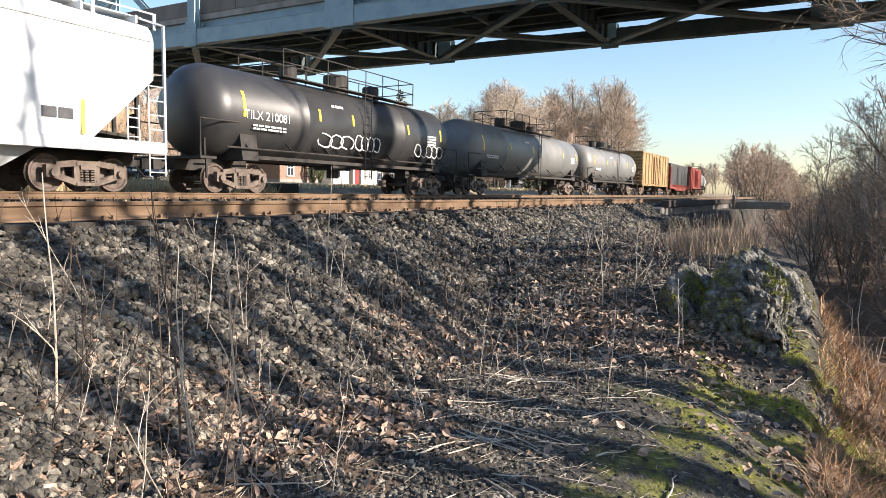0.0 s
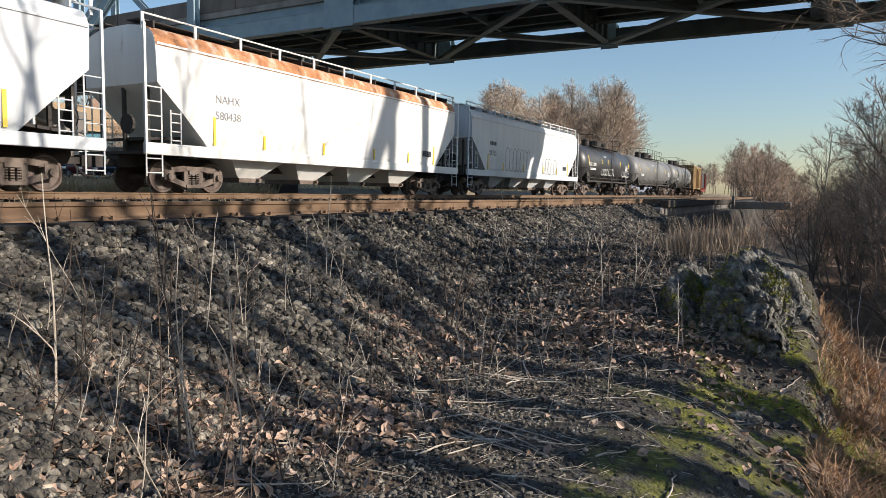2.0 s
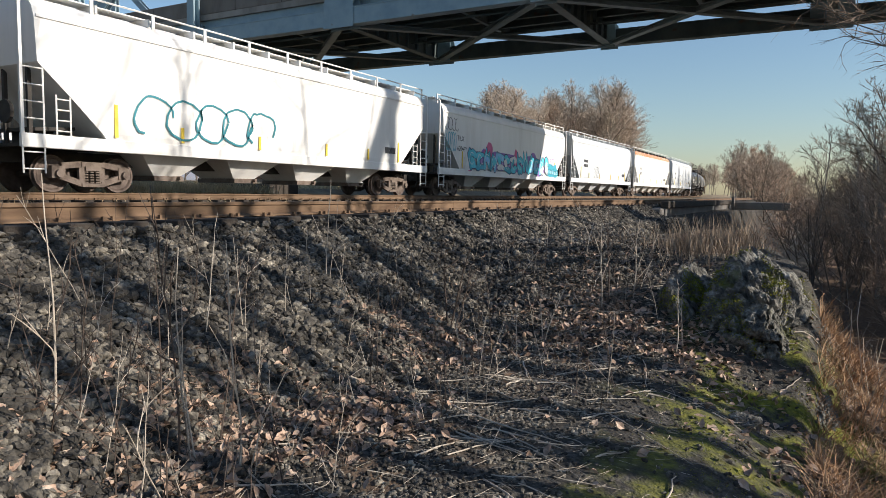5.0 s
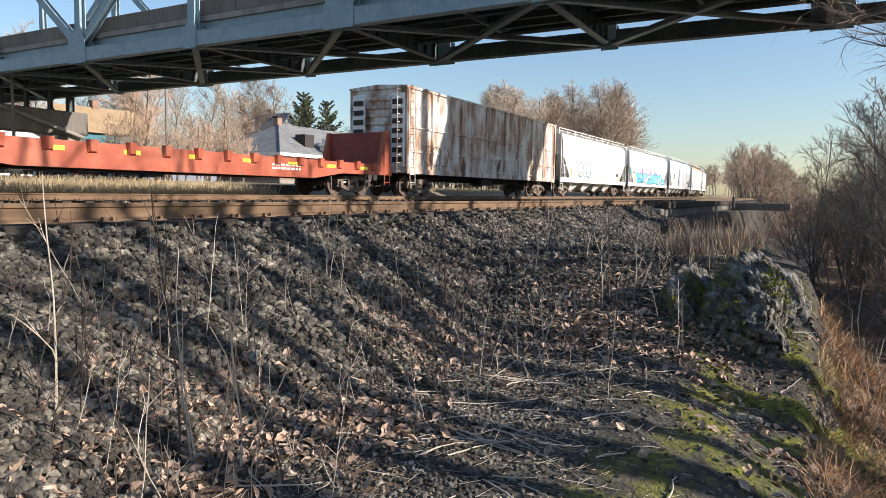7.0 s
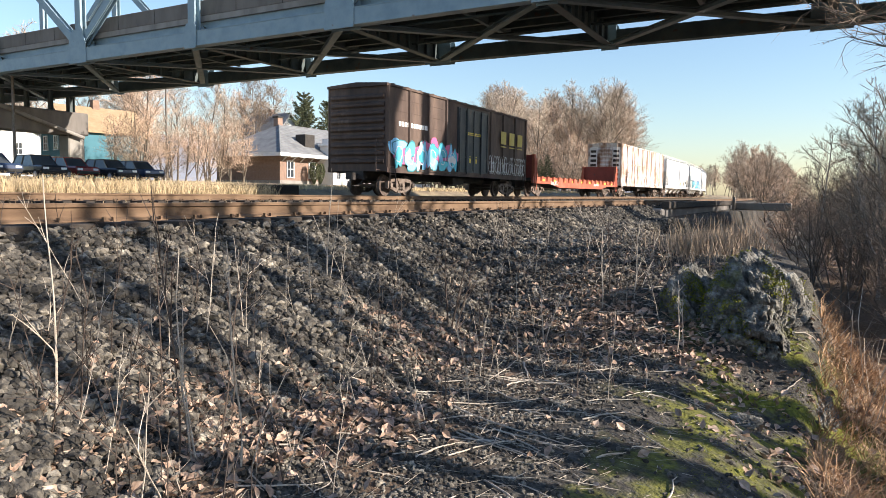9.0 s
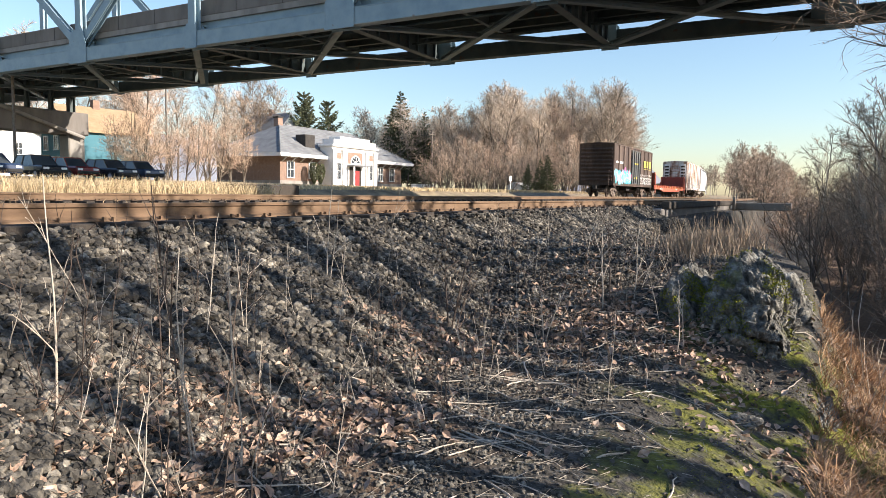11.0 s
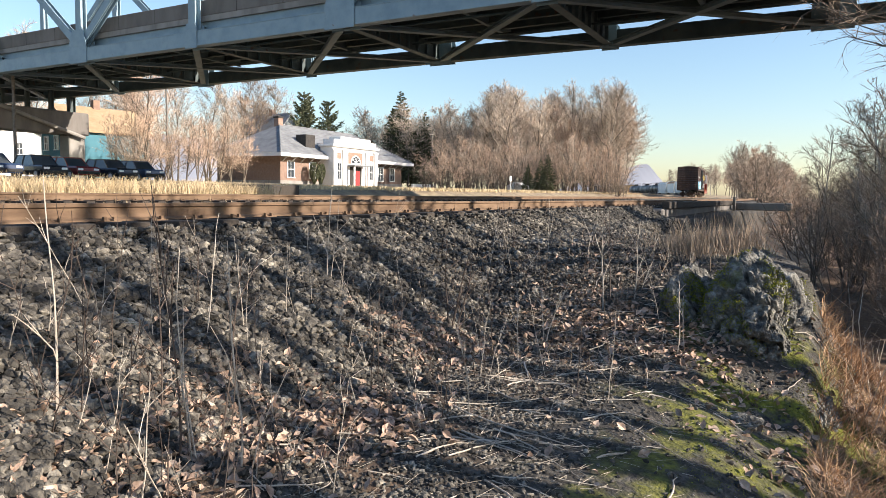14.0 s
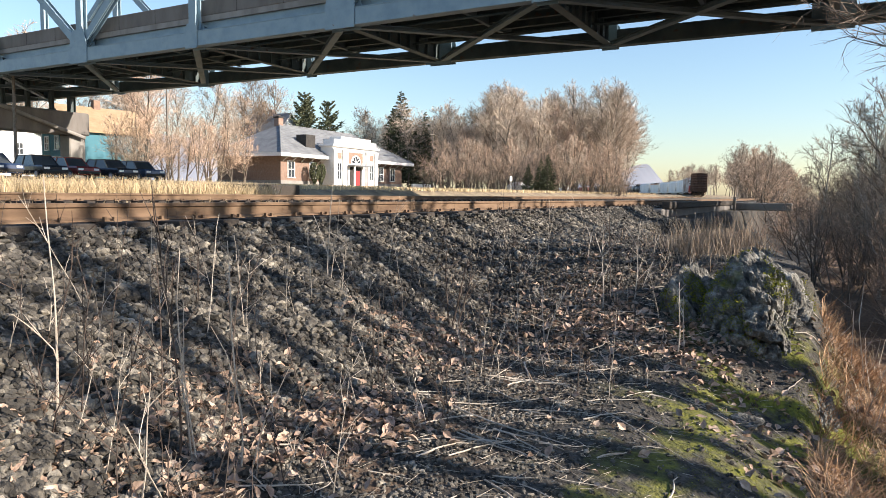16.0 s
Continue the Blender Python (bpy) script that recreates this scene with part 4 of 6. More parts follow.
bars(c0, 1.51, -h0 + 1.0, 3.0, 2.4, 1, M["letter"], .2, 12)
bars(c0, 1.625, -.6, 3.2, 1.7, 2, M["yellow"], .05, 13)
c1 = bulkhead_flat("empty faded red flat car with low bulkheads", M["red_car"], M["red_dark"], lens[1])
writing(c1, "W62012", 1.566, -6.9, .78, .42, M["letter"])
bars(c1, 1.566, 3.0, .98, 1.4, 2, M["letter"], .07, 14)
c2 = boxcar("tall rust-streaked white boxcar with ribbed sides", M["rust_white"], lens[2], 4.85, 9, rusty=True, name="boxcar")
tag(c2, 1.60, -8.0, -5.8, 1.4, 2.3, 3, M["letter_dark"], 21)
tag(c2, 1.60, -1.5, 5.5, 1.3, 2.2, 7, M["letter"], 22)
c3 = hopper("white covered hopper car with scuffed sides", M["hop_white"], lens[3])
tag(c3, 1.58, -6, -1, 1.5, 2.6, 5, M["g_teal"], 31, .06)
c4 = hopper("white covered hopper car with bright blue graffiti", M["hop_white"], lens[4])
mural(c4, 1.574, -6.2, 5.6, 1.3, 2.5, 13, ("g_cyan", "g_aqua", "g_aqua", "g_cyan", "g_sky", "g_aqua", "g_letter"), ("g_violet", "g_letter", "g_violet", "g_pink"), "g_navy", 5)
mural(c4, 1.574, 5.4, 7.3, 1.42, 1.75, 5, ("g_cyan", "g_sky"), ("g_cyan",), "g_teal", 6)
tag(c4, 1.575, -8.5, -7.5, 2.2, 3.1, 5, M["g_cyan"], 41, .05)
tag(c4, 1.57, -8.6, -7.2, 3.2, 3.8, 4, M["letter_dark"], 42, .03)
tag(c4, 1.575, 4.4, 6.6, 2.0, 2.5, 6, M["g_violet"], 43, .04)
writing(c4, "TILX", 1.572, -7.35, 2.75, .36, M["letter_dark"])
writing(c4, "620463", 1.572, -7.35, 2.25, .34, M["letter_dark"])
c5 = hopper("pale grey covered hopper car with a small tag", M["hop_grey"], lens[5])
tag(c5, 1.58, -3.2, -1.6, 1.5, 2.4, 4, M["letter_dark"], 51, .03)
bars(c5, 1.57, -5.9, 2.6, 1.0, 2, M["letter_dark"], .2, 52)
c6 = hopper("white covered hopper car with rusted orange roof edge", M["hop_cream"], lens[6], M["rust_top"])
writing(c6, "NAHX", 1.572, -6.5, 2.68, .34, M["faint_letter"])
writing(c6, "580438", 1.572, -6.5, 2.2, .34, M["faint_letter"])
# a white car; its grey tone has the bridge's shade painted in
c7 = hopper("white covered hopper car toned grey for shade, with black graffiti", M["hop_grey"], lens[7])
writing(c7, "21765", 1.572, -6.5, 2.2, .38, M["letter_dark"])
bars(c7, 1.57, -6.4, 2.75, .8, 1, M["letter_dark"], .2, 71)
tag(c7, 1.58, -4.3, -.6, 1.4, 2.75, 7, M["letter_dark"], 72, .03)
tag(c7, 1.58, 1.6, 4.2, 1.4, 2.4, 5, M["letter_dark"], 73, .03)
c8 = tank("black tank car with white markings and scrawled tags", M["tank_black"], lens[8])
writing(c8, "TILX 210081", 1.512, -6.25, 2.36, .40, M["letter"])
tag(c8, 1.47, -2.6, -.6, 1.7, 2.2, 3, M["letter"], 81, .05)
tag(c8, 1.47, -.4, 1.2, 1.7, 2.3, 4, M["letter"], 82, .05)
tag(c8, 1.47, 4.0, 6.4, 1.7, 2.25, 5, M["letter"], 83, .04)
c9 = tank("dusty grey-black tank car with tiny markings", M["tank_grey"], lens[9])
c10 = tank("dusty grey tank car with white markings", M["tank_grey"], lens[10])
c11 = boxcar("weathered yellow-brown boxcar far up the train", M["yellow_brown"], lens[11], 4.5)
c12 = bulkhead_flat("flat car with bulkheads carrying a dark wrapped load", M["red_dark"], M["yellow_brown"], lens[12], 3.6, M["lumber"])
c13 = boxcar("dark red boxcar far up the train", M["red_dark"], lens[13], 4.1)
c14 = tank("grey tank car at the train's far part", M["tank_grey"], lens[14])
c15 = tank("pale grey tank car at the train's far part", M["hop_grey"], lens[15])
TRAIN = [c0, c1, c2, c3, c4, c5, c6, c7, c8, c9, c10, c11, c12, c13, c14, c15]

# ---- the town beyond the tracks ----


def window(parent, x, y, z, w, h, name="window"):
    """A sash window on a wall that faces +X."""
    wd = part(name, B().box((x - .02, y - w / 2, z), (x + .03, y + w / 2, z + h)), M["glass"], parent, "dark pane in a white sash")
    fr = B()
    for s in (-1, 1):
        fr.box((x - .02, y + s * w / 2 - .07, z - .05), (x + .09, y + s * w / 2 + .07, z + h + .1))
    fr.box((x - .02, y - w / 2, z + h), (x + .09, y + w / 2, z + h + .12)).box((x - .02, y - w / 2 - .1, z - .14), (x + .14, y + w / 2 + .1, z - .02))
    fr.box((x - .02, y - w / 2, z + h / 2 - .04), (x + .07, y + w / 2, z + h / 2 + .04)).box((x - .02, y - .03, z), (x + .06, y + .03, z + h))
    part("sash", fr, M["white"], wd)


def station():
    z0 = height(-64, 84) - .05
    t = thing("station_building", "brick railway station with grey hip roof and white portico", "station", pose(-63.5, 68.4, z0))
    L, D, H = 30.0, 12.0, 4.1
    part("wall", B().box((-D, 0, 0), (0, L, H)), M["brick"], t, "red-brown brick walls")
    part("plinth", B().box((-D - .1, -.1, 0), (.1, L + .1, .55)), M["concrete"], t)
    cr = B()
    for k in range(22):
        cr.box((-D - .02, -.02, .6 + k * .16), (.02, L + .02, .608 + k * .16))
    part("mortar_courses", cr, M["concrete"], t)
    o, e_ = 1.5, H + .05
    roof = B()
    roof.v = [(-D - o, -o, e_), (o, -o, e_), (o, L + o, e_), (-D - o, L + o, e_), (-D / 2, D / 2 + .3, e_ + 4.6), (-D / 2, L - D / 2 - .3, e_ + 4.6)]
    roof.f = [(0, 1, 4), (1, 2, 5, 4), (2, 3, 5), (3, 0, 4, 5), (0, 3, 2, 1)]
    rf = part("roof", roof, M["slate"], t, "grey slate hip roof")
    cs = B()
    for k in range(16):
        f_ = (k + .5) / 16.5
        z = e_ + .02 + 4.6 * f_
        x = o - (D / 2 + o) * f_
        cs.box((x - .1, -o + (D / 2 + .3 + o) * f_, z - .02), (x + .03, L + o - (D / 2 + .3 + o) * f_, z + .015))
    part("slate_courses", cs, M["slate"], rf)
    part("hip_ridge", B().tube([(o, -o, e_ + .05), (-D / 2, D / 2 + .3, e_ + 4.65), (-D / 2, L - D / 2 - .3, e_ + 4.65), (o, L + o, e_ + .05)], .1, 6), M["slate"], rf)
    part("fascia", B().box((o - .06, -o - .05, e_ - .42), (o + .06, L + o + .05, e_ + .04)).box((-D - o, -o - .06, e_ - .42), (o, -o + .06, e_ + .04)).box((-D - o, L + o - .06, e_ - .42), (o, L + o + .06, e_ + .04)), M["white"], t, "white eaves board")
    part("soffit", B().box((-D - o, -o, e_ - .12), (o, L + o, e_ - .06)), M["white"], t)
    br = B()
    for k in range(17):
        y = .4 + k * (L - .8) / 16
        br.box((0, y - .06, e_ - .45), (1.2, y + .06, e_ - .15)).beam((.05, y, e_ - 1.0), (.9, y, e_ - .4), .1, .1)
    part("bracket", br, M["white"], t)
    # portico
    y0, y1 = 8.3, 19.3
    p = part("portico", B().box((0, y0, 0), (2.2, y1, 5.6)), M["white"], t, "white classical portico")
    ym = (y0 + y1) / 2
    part("cornice", B().slab((-.2, y0 - .3, 5.6), (2.6, y1 + .3, 5.95), .08), M["white"], p)
    part("parapet", B().box((.2, y0 + .3, 5.95), (2.3, y1 - .3, 6.7)).box((.2, y0 + 1.8, 6.7), (2.3, y1 - 1.8, 7.15)), M["white"], p)
    for y in (y0 + .4, y0 + 2.6, y1 - 2.6, y1 - .4):
        part("pilaster", B().box((2.2, y - .38, .1), (2.45, y + .38, 5.2)).box((2.15, y - .5, 5.0), (2.5, y + .5, 5.3)), M["white"], p)
    part("brick_panel", B().box((2.19, ym - 1.75, 3.3), (2.25, ym + 1.75, 5.0)), M["brick"], p)
    for y in (y0 + 1.5, y1 - 1.5):
        part("brick_panel", B().box((2.19, y - .55, 3.9), (2.25, y + .55, 4.8)), M["brick"], p)
        window(p, 2.22, y, 1.0, .95, 2.3)
    fan = B().loft([[(x, ym + 1.25 * math.cos(math.pi * k / 12), 3.35 + 1.25 * math.sin(math.pi * k / 12)) for k in range(13)] for x in (2.24, 2.30)])
    fl = part("fanlight", fan, M["white"], p, "white arched fanlight")
    gl = B()
    for k in range(5):
        g0, g1 = math.pi * (k + .12) / 5, math.pi * (k + .88) / 5
        lp = []
        for x in (2.28, 2.315):
            lp.append([(x, ym + r * math.cos(g), 3.4 + r * math.sin(g)) for r, g in ((.35, g0), (1.0, g0), (1.02, (g0 + g1) / 2), (1.0, g1), (.35, g1))])
        gl.loft(lp)
    part("fan_pane", gl, M["glass"], fl)
    part("canopy", B().slab((2.2, ym - 2.0, 2.9), (3.6, ym + 2.0, 3.15), .05), M["slate"], p, "dark entrance canopy")
    for y in (ym - 1.7, ym + 1.7):
        part("column", B().tube([(3.3, y, 0), (3.3, y, 2.9)], .14, 10), M["white"], p)
    # no recess is cut; a dark panel on the wall gives its shade
    part("doorway", B().box((2.2, ym - 1.4, 0), (2.26, ym + 1.4, 2.85)), M["frame_dark"], p, "flat dark panel for the entrance's shaded recess")
    part("door", B().slab((2.26, ym - .1, .05), (2.33, ym + .95, 2.3), .01), M["red_door"], p, "dark red entrance door")
    for y in (2.0, 6.5):
        window(t, .02, y, 1.05, 1.35, 2.1)
    for y in (23.6, 27.0):
        window(t, .02, y, 1.05, 1.35, 2.1)
    part("dormer", B().box((-2.2, 5.6, e_ + 1.2), (-.4, 7.6, e_ + 3.0)), M["frame_dark"], t, "dark roof dormer")
    part("chimney", B().slab((-6.8, 6.0, e_ + 3.8), (-5.9, 7.0, e_ + 5.6), .04), M["brick"], t)
    part("chimney_cap", B().slab((-6.9, 5.9, e_ + 5.6), (-5.8, 7.1, e_ + 5.8), .03), M["frame_dark"], t)
    part("low_wall", B().slab((1.0, L + 1.6, 0), (1.4, L + 9.0, .7), .04), M["white"], t)
    return t


station()


def house(name, label, x, y, w, d, eave, ridge, wall, roof, turn=0, floors=2):
    z0 = height(x, y) - .1
    t = thing(name, label, "house", pose(x, y, z0, 0, 0, turn))
    part("wall", B().loft([[(xx, -w / 2, 0), (xx, w / 2, 0), (xx, w / 2, eave), (xx, 0, ridge), (xx, -w / 2, eave)] for xx in (-d / 2, d / 2)]), wall, t)
    rf = B()
    for s in (-1, 1):
        yo = w / 2 + .5
        zo = eave - .5 * (ridge - eave) / (w / 2)
        rf.loft([[(xx, s * yo, zo + .03), (xx, 0, ridge + .03), (xx, 0, ridge + .25), (xx, s * yo, zo + .25)] for xx in (-d / 2 - .5, d / 2 + .5)])
    part("roof", rf, roof, t)
    for fl_ in range(floors):
        for k in range(3):
            window(t, d / 2 + .01, -w / 2 + w * (k + .5) / 3, .9 + fl_ * 2.7, 1.0, 1.5)
    for s in (-1, 1):
        tr = B().box((d / 2 - .08, s * w / 2 - .1, 0), (d / 2 + .06, s * w / 2 + .1, eave))
        part("corner_board", tr, M["white"], t)
    part("porch", B().box((d / 2, -w / 2, 2.4), (d / 2 + 2, w / 2, 2.6)).box((d / 2, -w / 2, 0), (d / 2 + 2, w / 2, .4)).box((d / 2 + 1.8, -w / 2, .4), (d / 2 + 1.95, -w / 2 + .15, 2.4)).box((d / 2 + 1.8, w / 2 - .15, .4), (d / 2 + 1.95, w / 2, 2.4)).box((d / 2 + 1.8, -.1, .4), (d / 2 + 1.95, .1, 2.4)), M["white"], t)
    part("chimney", B().slab((-.4, -.4, ridge - .6), (.4, .4, ridge + 1.1), .03), M["brick"], t)
    return t


house("house", "teal clapboard house with a tan shingle roof", -77, 51, 8, 9, 5.8, 8.6, M["teal"], M["tan_roof"], -98)
house("house", "white house with a gabled roof behind bare trees", -100, 52, 12, 9, 5.0, 7.6, M["white"], M["slate"], 0)
house("house", "white gabled house on the rise behind the station", -95, 100, 6, 9, 10.5, 14.0, M["white"], M["slate"], 0)
house("house", "small white house among the trees", -95, 128, 9, 8, 3.4, 5.4, M["white"], M["slate"], 10, 1)


def parked_car(name, label, paint, x, y, turn, tall=1.0):
    z0 = height(x, y)
    t = thing(name, label, "car", pose(x, y, z0, 0, 0, turn), group="cars parked in the lot")
    body = B().loft([[(-.82, -2.25, .32), (.82, -2.25, .32), (.82, 2.2, .32), (-.82, 2.2, .32)], [(-.92, -2.35, .6), (.92, -2.35, .6), (.92, 2.3, .6), (-.92, 2.3, .6)],
                     [(-.92, -2.3, .85), (.92, -2.3, .85), (.92, 2.25, .92), (-.92, 2.25, .92)], [(-.84, -2.1, .98), (.84, -2.1, .98), (.84, 2.2, 1.02), (-.84, 2.2, 1.02)]])
    part("body", body, paint, t)
    zt = 1.02 + .62 * tall
    cab = part("greenhouse", B().loft([[(-.82, -1.0, 1.0), (.82, -1.0, 1.0), (.82, 2.12, 1.0), (-.82, 2.12, 1.0)], [(-.66, -.3, zt), (.66, -.3, zt), (.66, 1.75, zt), (-.66, 1.75, zt)]]), M["glass"], t, "dark windows")
    part("roof_panel", B().slab((-.68, -.34, zt - .02), (.68, 1.78, zt + .06), .02), paint, cab)
    pl = B()
    for s in (-1, 1):
        for y0, y1 in ((-1.0, -.3), (.75, .7), (2.12, 1.75)):
            pl.beam((s * .83, y0, 1.0), (s * .67, y1, zt), .07, .07)
    part("pillar", pl, paint, cab)
    for s in (-1, 1):
        for y in (-1.4, 1.35):
            w = part("wheel", B().tube([(s * .72, y, .34), (s * .93, y, .34)], .34, 16), M["rubber"], t)
            part("rim", B().tube([(s * .925, y, .34), (s * .945, y, .34)], .21, 12), M["auto_silver"], w)
        part("headlight", B().slab((s * .62 - .2, -2.36, .68), (s * .62 + .2, -2.24, .84), .02), M["white"], t)
    part("bumper", B().slab((-.86, -2.4, .4), (.86, -2.28, .62), .03), M["rubber"], t)
    return t


lot = [("silver", -50.5, 8.8, 1.0), ("black", -49.5, 13.0, 1.15), ("blue", -50.0, 16.4, 1.0), ("black", -49.8, 19.6, 1.1), ("pale", -49.4, 22.6, .9), ("blue", -50.2, 25.4, 1.05),
       ("black", -50.0, 28.6, 1.1), ("maroon", -51, 31.6, 1.0), ("black", -50.3, 34.4, 1.0), ("blue", -51, 37.6, 1.0)]
for c, x, y, k in lot:
    parked_car("car", c + " car parked on the lot beside dry grass", M["auto_" + c], x, y, 84 + (y * 7) % 9, k)


def utility_pole(x, y, h, arm=True):
    z0 = height(x, y)
    t = thing("utility_pole", "grey wooden utility pole with a crossarm", "utility pole", pose(x, y, z0))
    part("pole", B().tube([(0, 0, -.3), (0, 0, h)], [.16, .11], 8), M["pole"], t)
    if arm:
        part("crossarm", B().box((-.06, -1.1, h - .8), (.06, 1.1, h - .66)), M["pole"], t)
        for y_ in (-.95, -.5, .5, .95):
            part("insulator", B().tube([(0, y_, h - .66), (0, y_, h - .5)], .05, 6), M["glass"], t)


utility_pole(-78, 62, 13.5)
utility_pole(-56, 96, 9.5)
utility_pole(-63, 34, 12.0, False)
utility_pole(-44, 108, 5.0, False)


def lineside():
    t = thing("lineside_sign", "small white lineside sign on a post", "sign", pose(-34, 78, height(-34, 78)))
    part("post", B().tube([(0, 0, -.2), (0, 0, 1.9)], .05, 6), M["white"], t)
    part("plate", B().slab((-.03, -.35, 1.3), (.03, .35, 1.9), .01), M["white"], t)
    s = thing("shed", "small low white shed beside the woods", "shed", pose(-37, 88, height(-37, 88)))
    part("wall", B().box((-1.2, -1.6, 0), (1.2, 1.6, .7)), M["white"], s)
    part("roof", B().loft([[(-1.4, y, .7), (1.4, y, .7), (0, y, 1.35)] for y in (-1.8, 1.8)]), M["white"], s)
    # dark block that stands for the road bridge's shadow on the yard
    w = thing("bank_shadow_block", "dark block for the bridge's shadow at a bank's end", "retaining wall", pose(-25.2, 24.0, height(-25.2, 20)), kind="structure")
    part("face", B().slab((-2.5, 0, -.2), (1.3, 3.2, .72), .04), M["tie"], w)


lineside()


def far_hill(name, x, y, w, h, label):
    b = B()
    n = 24
    for k in range(n + 1):
        g = k / n
        yy = y + w * (g - .5)
        top = h * math.sin(math.pi * g) ** 1.3 * (1 + .1 * noise.noise((g * 6, h, 0)))
        b.v += [(x, yy, -6), (x - 30, yy, top), (x - 160, yy, -6)]
    for k in range(n):
        o = 3 * k
        b.f += [(o, o + 3, o + 4, o + 1), (o + 1, o + 4, o + 5, o + 2)]
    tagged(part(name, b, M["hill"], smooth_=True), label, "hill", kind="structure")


far_hill("backdrop_hill", -150, 800, 330, 38, "hazy wooded hill far down the line")
far_hill("backdrop_ridge", -620, 520, 1200, 62, "long wooded ridge behind the town")

# ---- trees and undergrowth ----


def blade(b, p, q, w, rnd):
    """A thin tapered sliver from p to q."""
    d = q - p
    s = d.cross(Vector((rnd.uniform(-1, 1), rnd.uniform(-1, 1), rnd.uniform(-.3, .3))))
    s = s.normalized() * (w / 2) if s.length > 1e-6 else Vector((w / 2, 0, 0))
    o = len(b.v)
    b.v += [tuple(p - s), tuple(p + s), tuple(q + s * .35), tuple(q - s * .35)]
    b.f.append((o, o + 1, o + 2, o + 3))


def limb(b, p, d, ln, r0, r1, rnd, wander, segs, sides, lift=0.0):
    """A bent tapering limb; gives back its points and directions."""
    pts, dirs, rad = [p.copy()], [d.copy()], [r0]
    for k in range(segs):
        d = (d + Vector((rnd.gauss(0, wander), rnd.gauss(0, wander), rnd.gauss(0, wander) + lift))).normalized()
        p = p + d * (ln / segs)
        pts.append(p.copy())
        dirs.append(d.copy())
        rad.append(r0 + (r1 - r0) * (k + 1) / segs)
    b.tube(pts, rad, sides, caps=False)
    return pts, dirs


def bare_tree(name, H, seed, spread=.55, first=.3, limbs=11, kids=(6, 6, 5), trunk_r=None, twig_w=.02, bark="bark", twig="twig_far", forks=1, upright=1.0):
    """Meshes of a leafless tree: trunk and limbs in one, the fine twigs in the other."""
    rnd = random.Random(seed)
    wood, fine = B(), B()
    r = trunk_r or H * .013
    for fk in range(forks):
        d = Vector((rnd.gauss(0, .04 + .16 * (forks > 1)), rnd.gauss(0, .04 + .16 * (forks > 1)), 1)).normalized()
        tp, td = limb(wood, Vector((rnd.uniform(-.1, .1) * (forks > 1), rnd.uniform(-.1, .1) * (forks > 1), -.3)), d, H * rnd.uniform(.82, 1.0) + .3, r, r * .2, rnd, .05, 10, 7)
        n1 = max(3, limbs // forks)
        for i in range(n1):
            f_ = first + (1 - first) * (i + rnd.random() * .8) / n1
            k = min(9, int(f_ * 10))
            p = tp[k].lerp(tp[k + 1], f_ * 10 - k) if k < 9 else tp[9]
            g = i * 2.4 + rnd.uniform(-.5, .5)
            out = Vector((math.cos(g), math.sin(g), 0))
            ln = H * spread * (1.08 - f_) * rnd.uniform(.75, 1.15) + H * .07
            d1 = (out * rnd.uniform(.7, 1.0) + Vector((0, 0, upright * rnd.uniform(.55, 1.0)))).normalized()
            p1, e1 = limb(wood, p, d1, ln, r * (.55 - .35 * f_), r * .07, rnd, .13, 5, 5, .06)
            for j in range(kids[0]):
                m = min(4, 1 + int(j * 4 / kids[0]))
                d2 = (e1[m] + Vector((rnd.gauss(0, .6), rnd.gauss(0, .6), rnd.gauss(.15, .5)))).normalized()
                ln2 = ln * rnd.uniform(.3, .55)
                p2, e2 = limb(wood, p1[m].lerp(p1[m + 1], rnd.random()), d2, ln2, r * .11, r * .03, rnd, .16, 3, 3, .05)
                for q in range(kids[1]):
                    m2 = rnd.randrange(0, 3)
                    d3 = (e2[m2 + 1] + Vector((rnd.gauss(0, .55), rnd.gauss(0, .55), rnd.gauss(.2, .45)))).normalized()
                    a_ = p2[m2].lerp(p2[m2 + 1], rnd.random())
                    c = a_ + d3 * ln2 * rnd.uniform(.35, .7)
                    blade(fine, a_, c, twig_w * 1.4, rnd)
                    for s in range(kids[2]):
                        d4 = (d3 + Vector((rnd.gauss(0, .55), rnd.gauss(0, .55), rnd.gauss(.15, .4)))).normalized()
                        a2 = a_.lerp(c, rnd.uniform(.15, 1))
                        blade(fine, a2, a2 + d4 * ln2 * rnd.uniform(.2, .45), twig_w, rnd)
    return wood.mesh("trunk", M[bark]), raw_mesh("crown", fine, M[twig])


def raw_mesh(name, b, material):
    me_ = bpy.data.meshes.new(name)
    me_.from_pydata(b.v, [], b.f)
    me_.materials.append(material)
    return me_


def plant(name, meshes, label, category, x, y, turn, scale=1.0, group="", sink=.1, lean=0.0):
    t = thing(name, label, category, pose(x, y, height(x, y) - sink, lean, 0, turn), group)
    t.scale = (scale, scale, scale)
    part("trunk", meshes[0], None, t)
    part("crown", meshes[1], None, t)
    return t


rnd = random.Random(11)
BIG = [bare_tree("tree", 17, 100 + k, .42, .2, 17, (7, 6, 6), .17, .026, ("bark", "bark_pale", "bark", "bark")[k], ("twig_far", "twig_dark", "twig_far", "twig_red")[k], upright=1.7) for k in range(4)]
MULTI = [bare_tree("tree", 9, 200 + k, .42, .1, 16, (6, 6, 5), .09, .018, "bark", ("twig_red", "twig_far")[k % 2], forks=4, upright=1.5) for k in range(3)]
SHRUB = [bare_tree("shrub", 5.5, 300 + k, .42, .08, 15, (5, 5, 4), .045, .016, "bark", ("twig_dark", "twig_red", "twig_dark")[k], forks=5, upright=1.3) for k in range(3)]
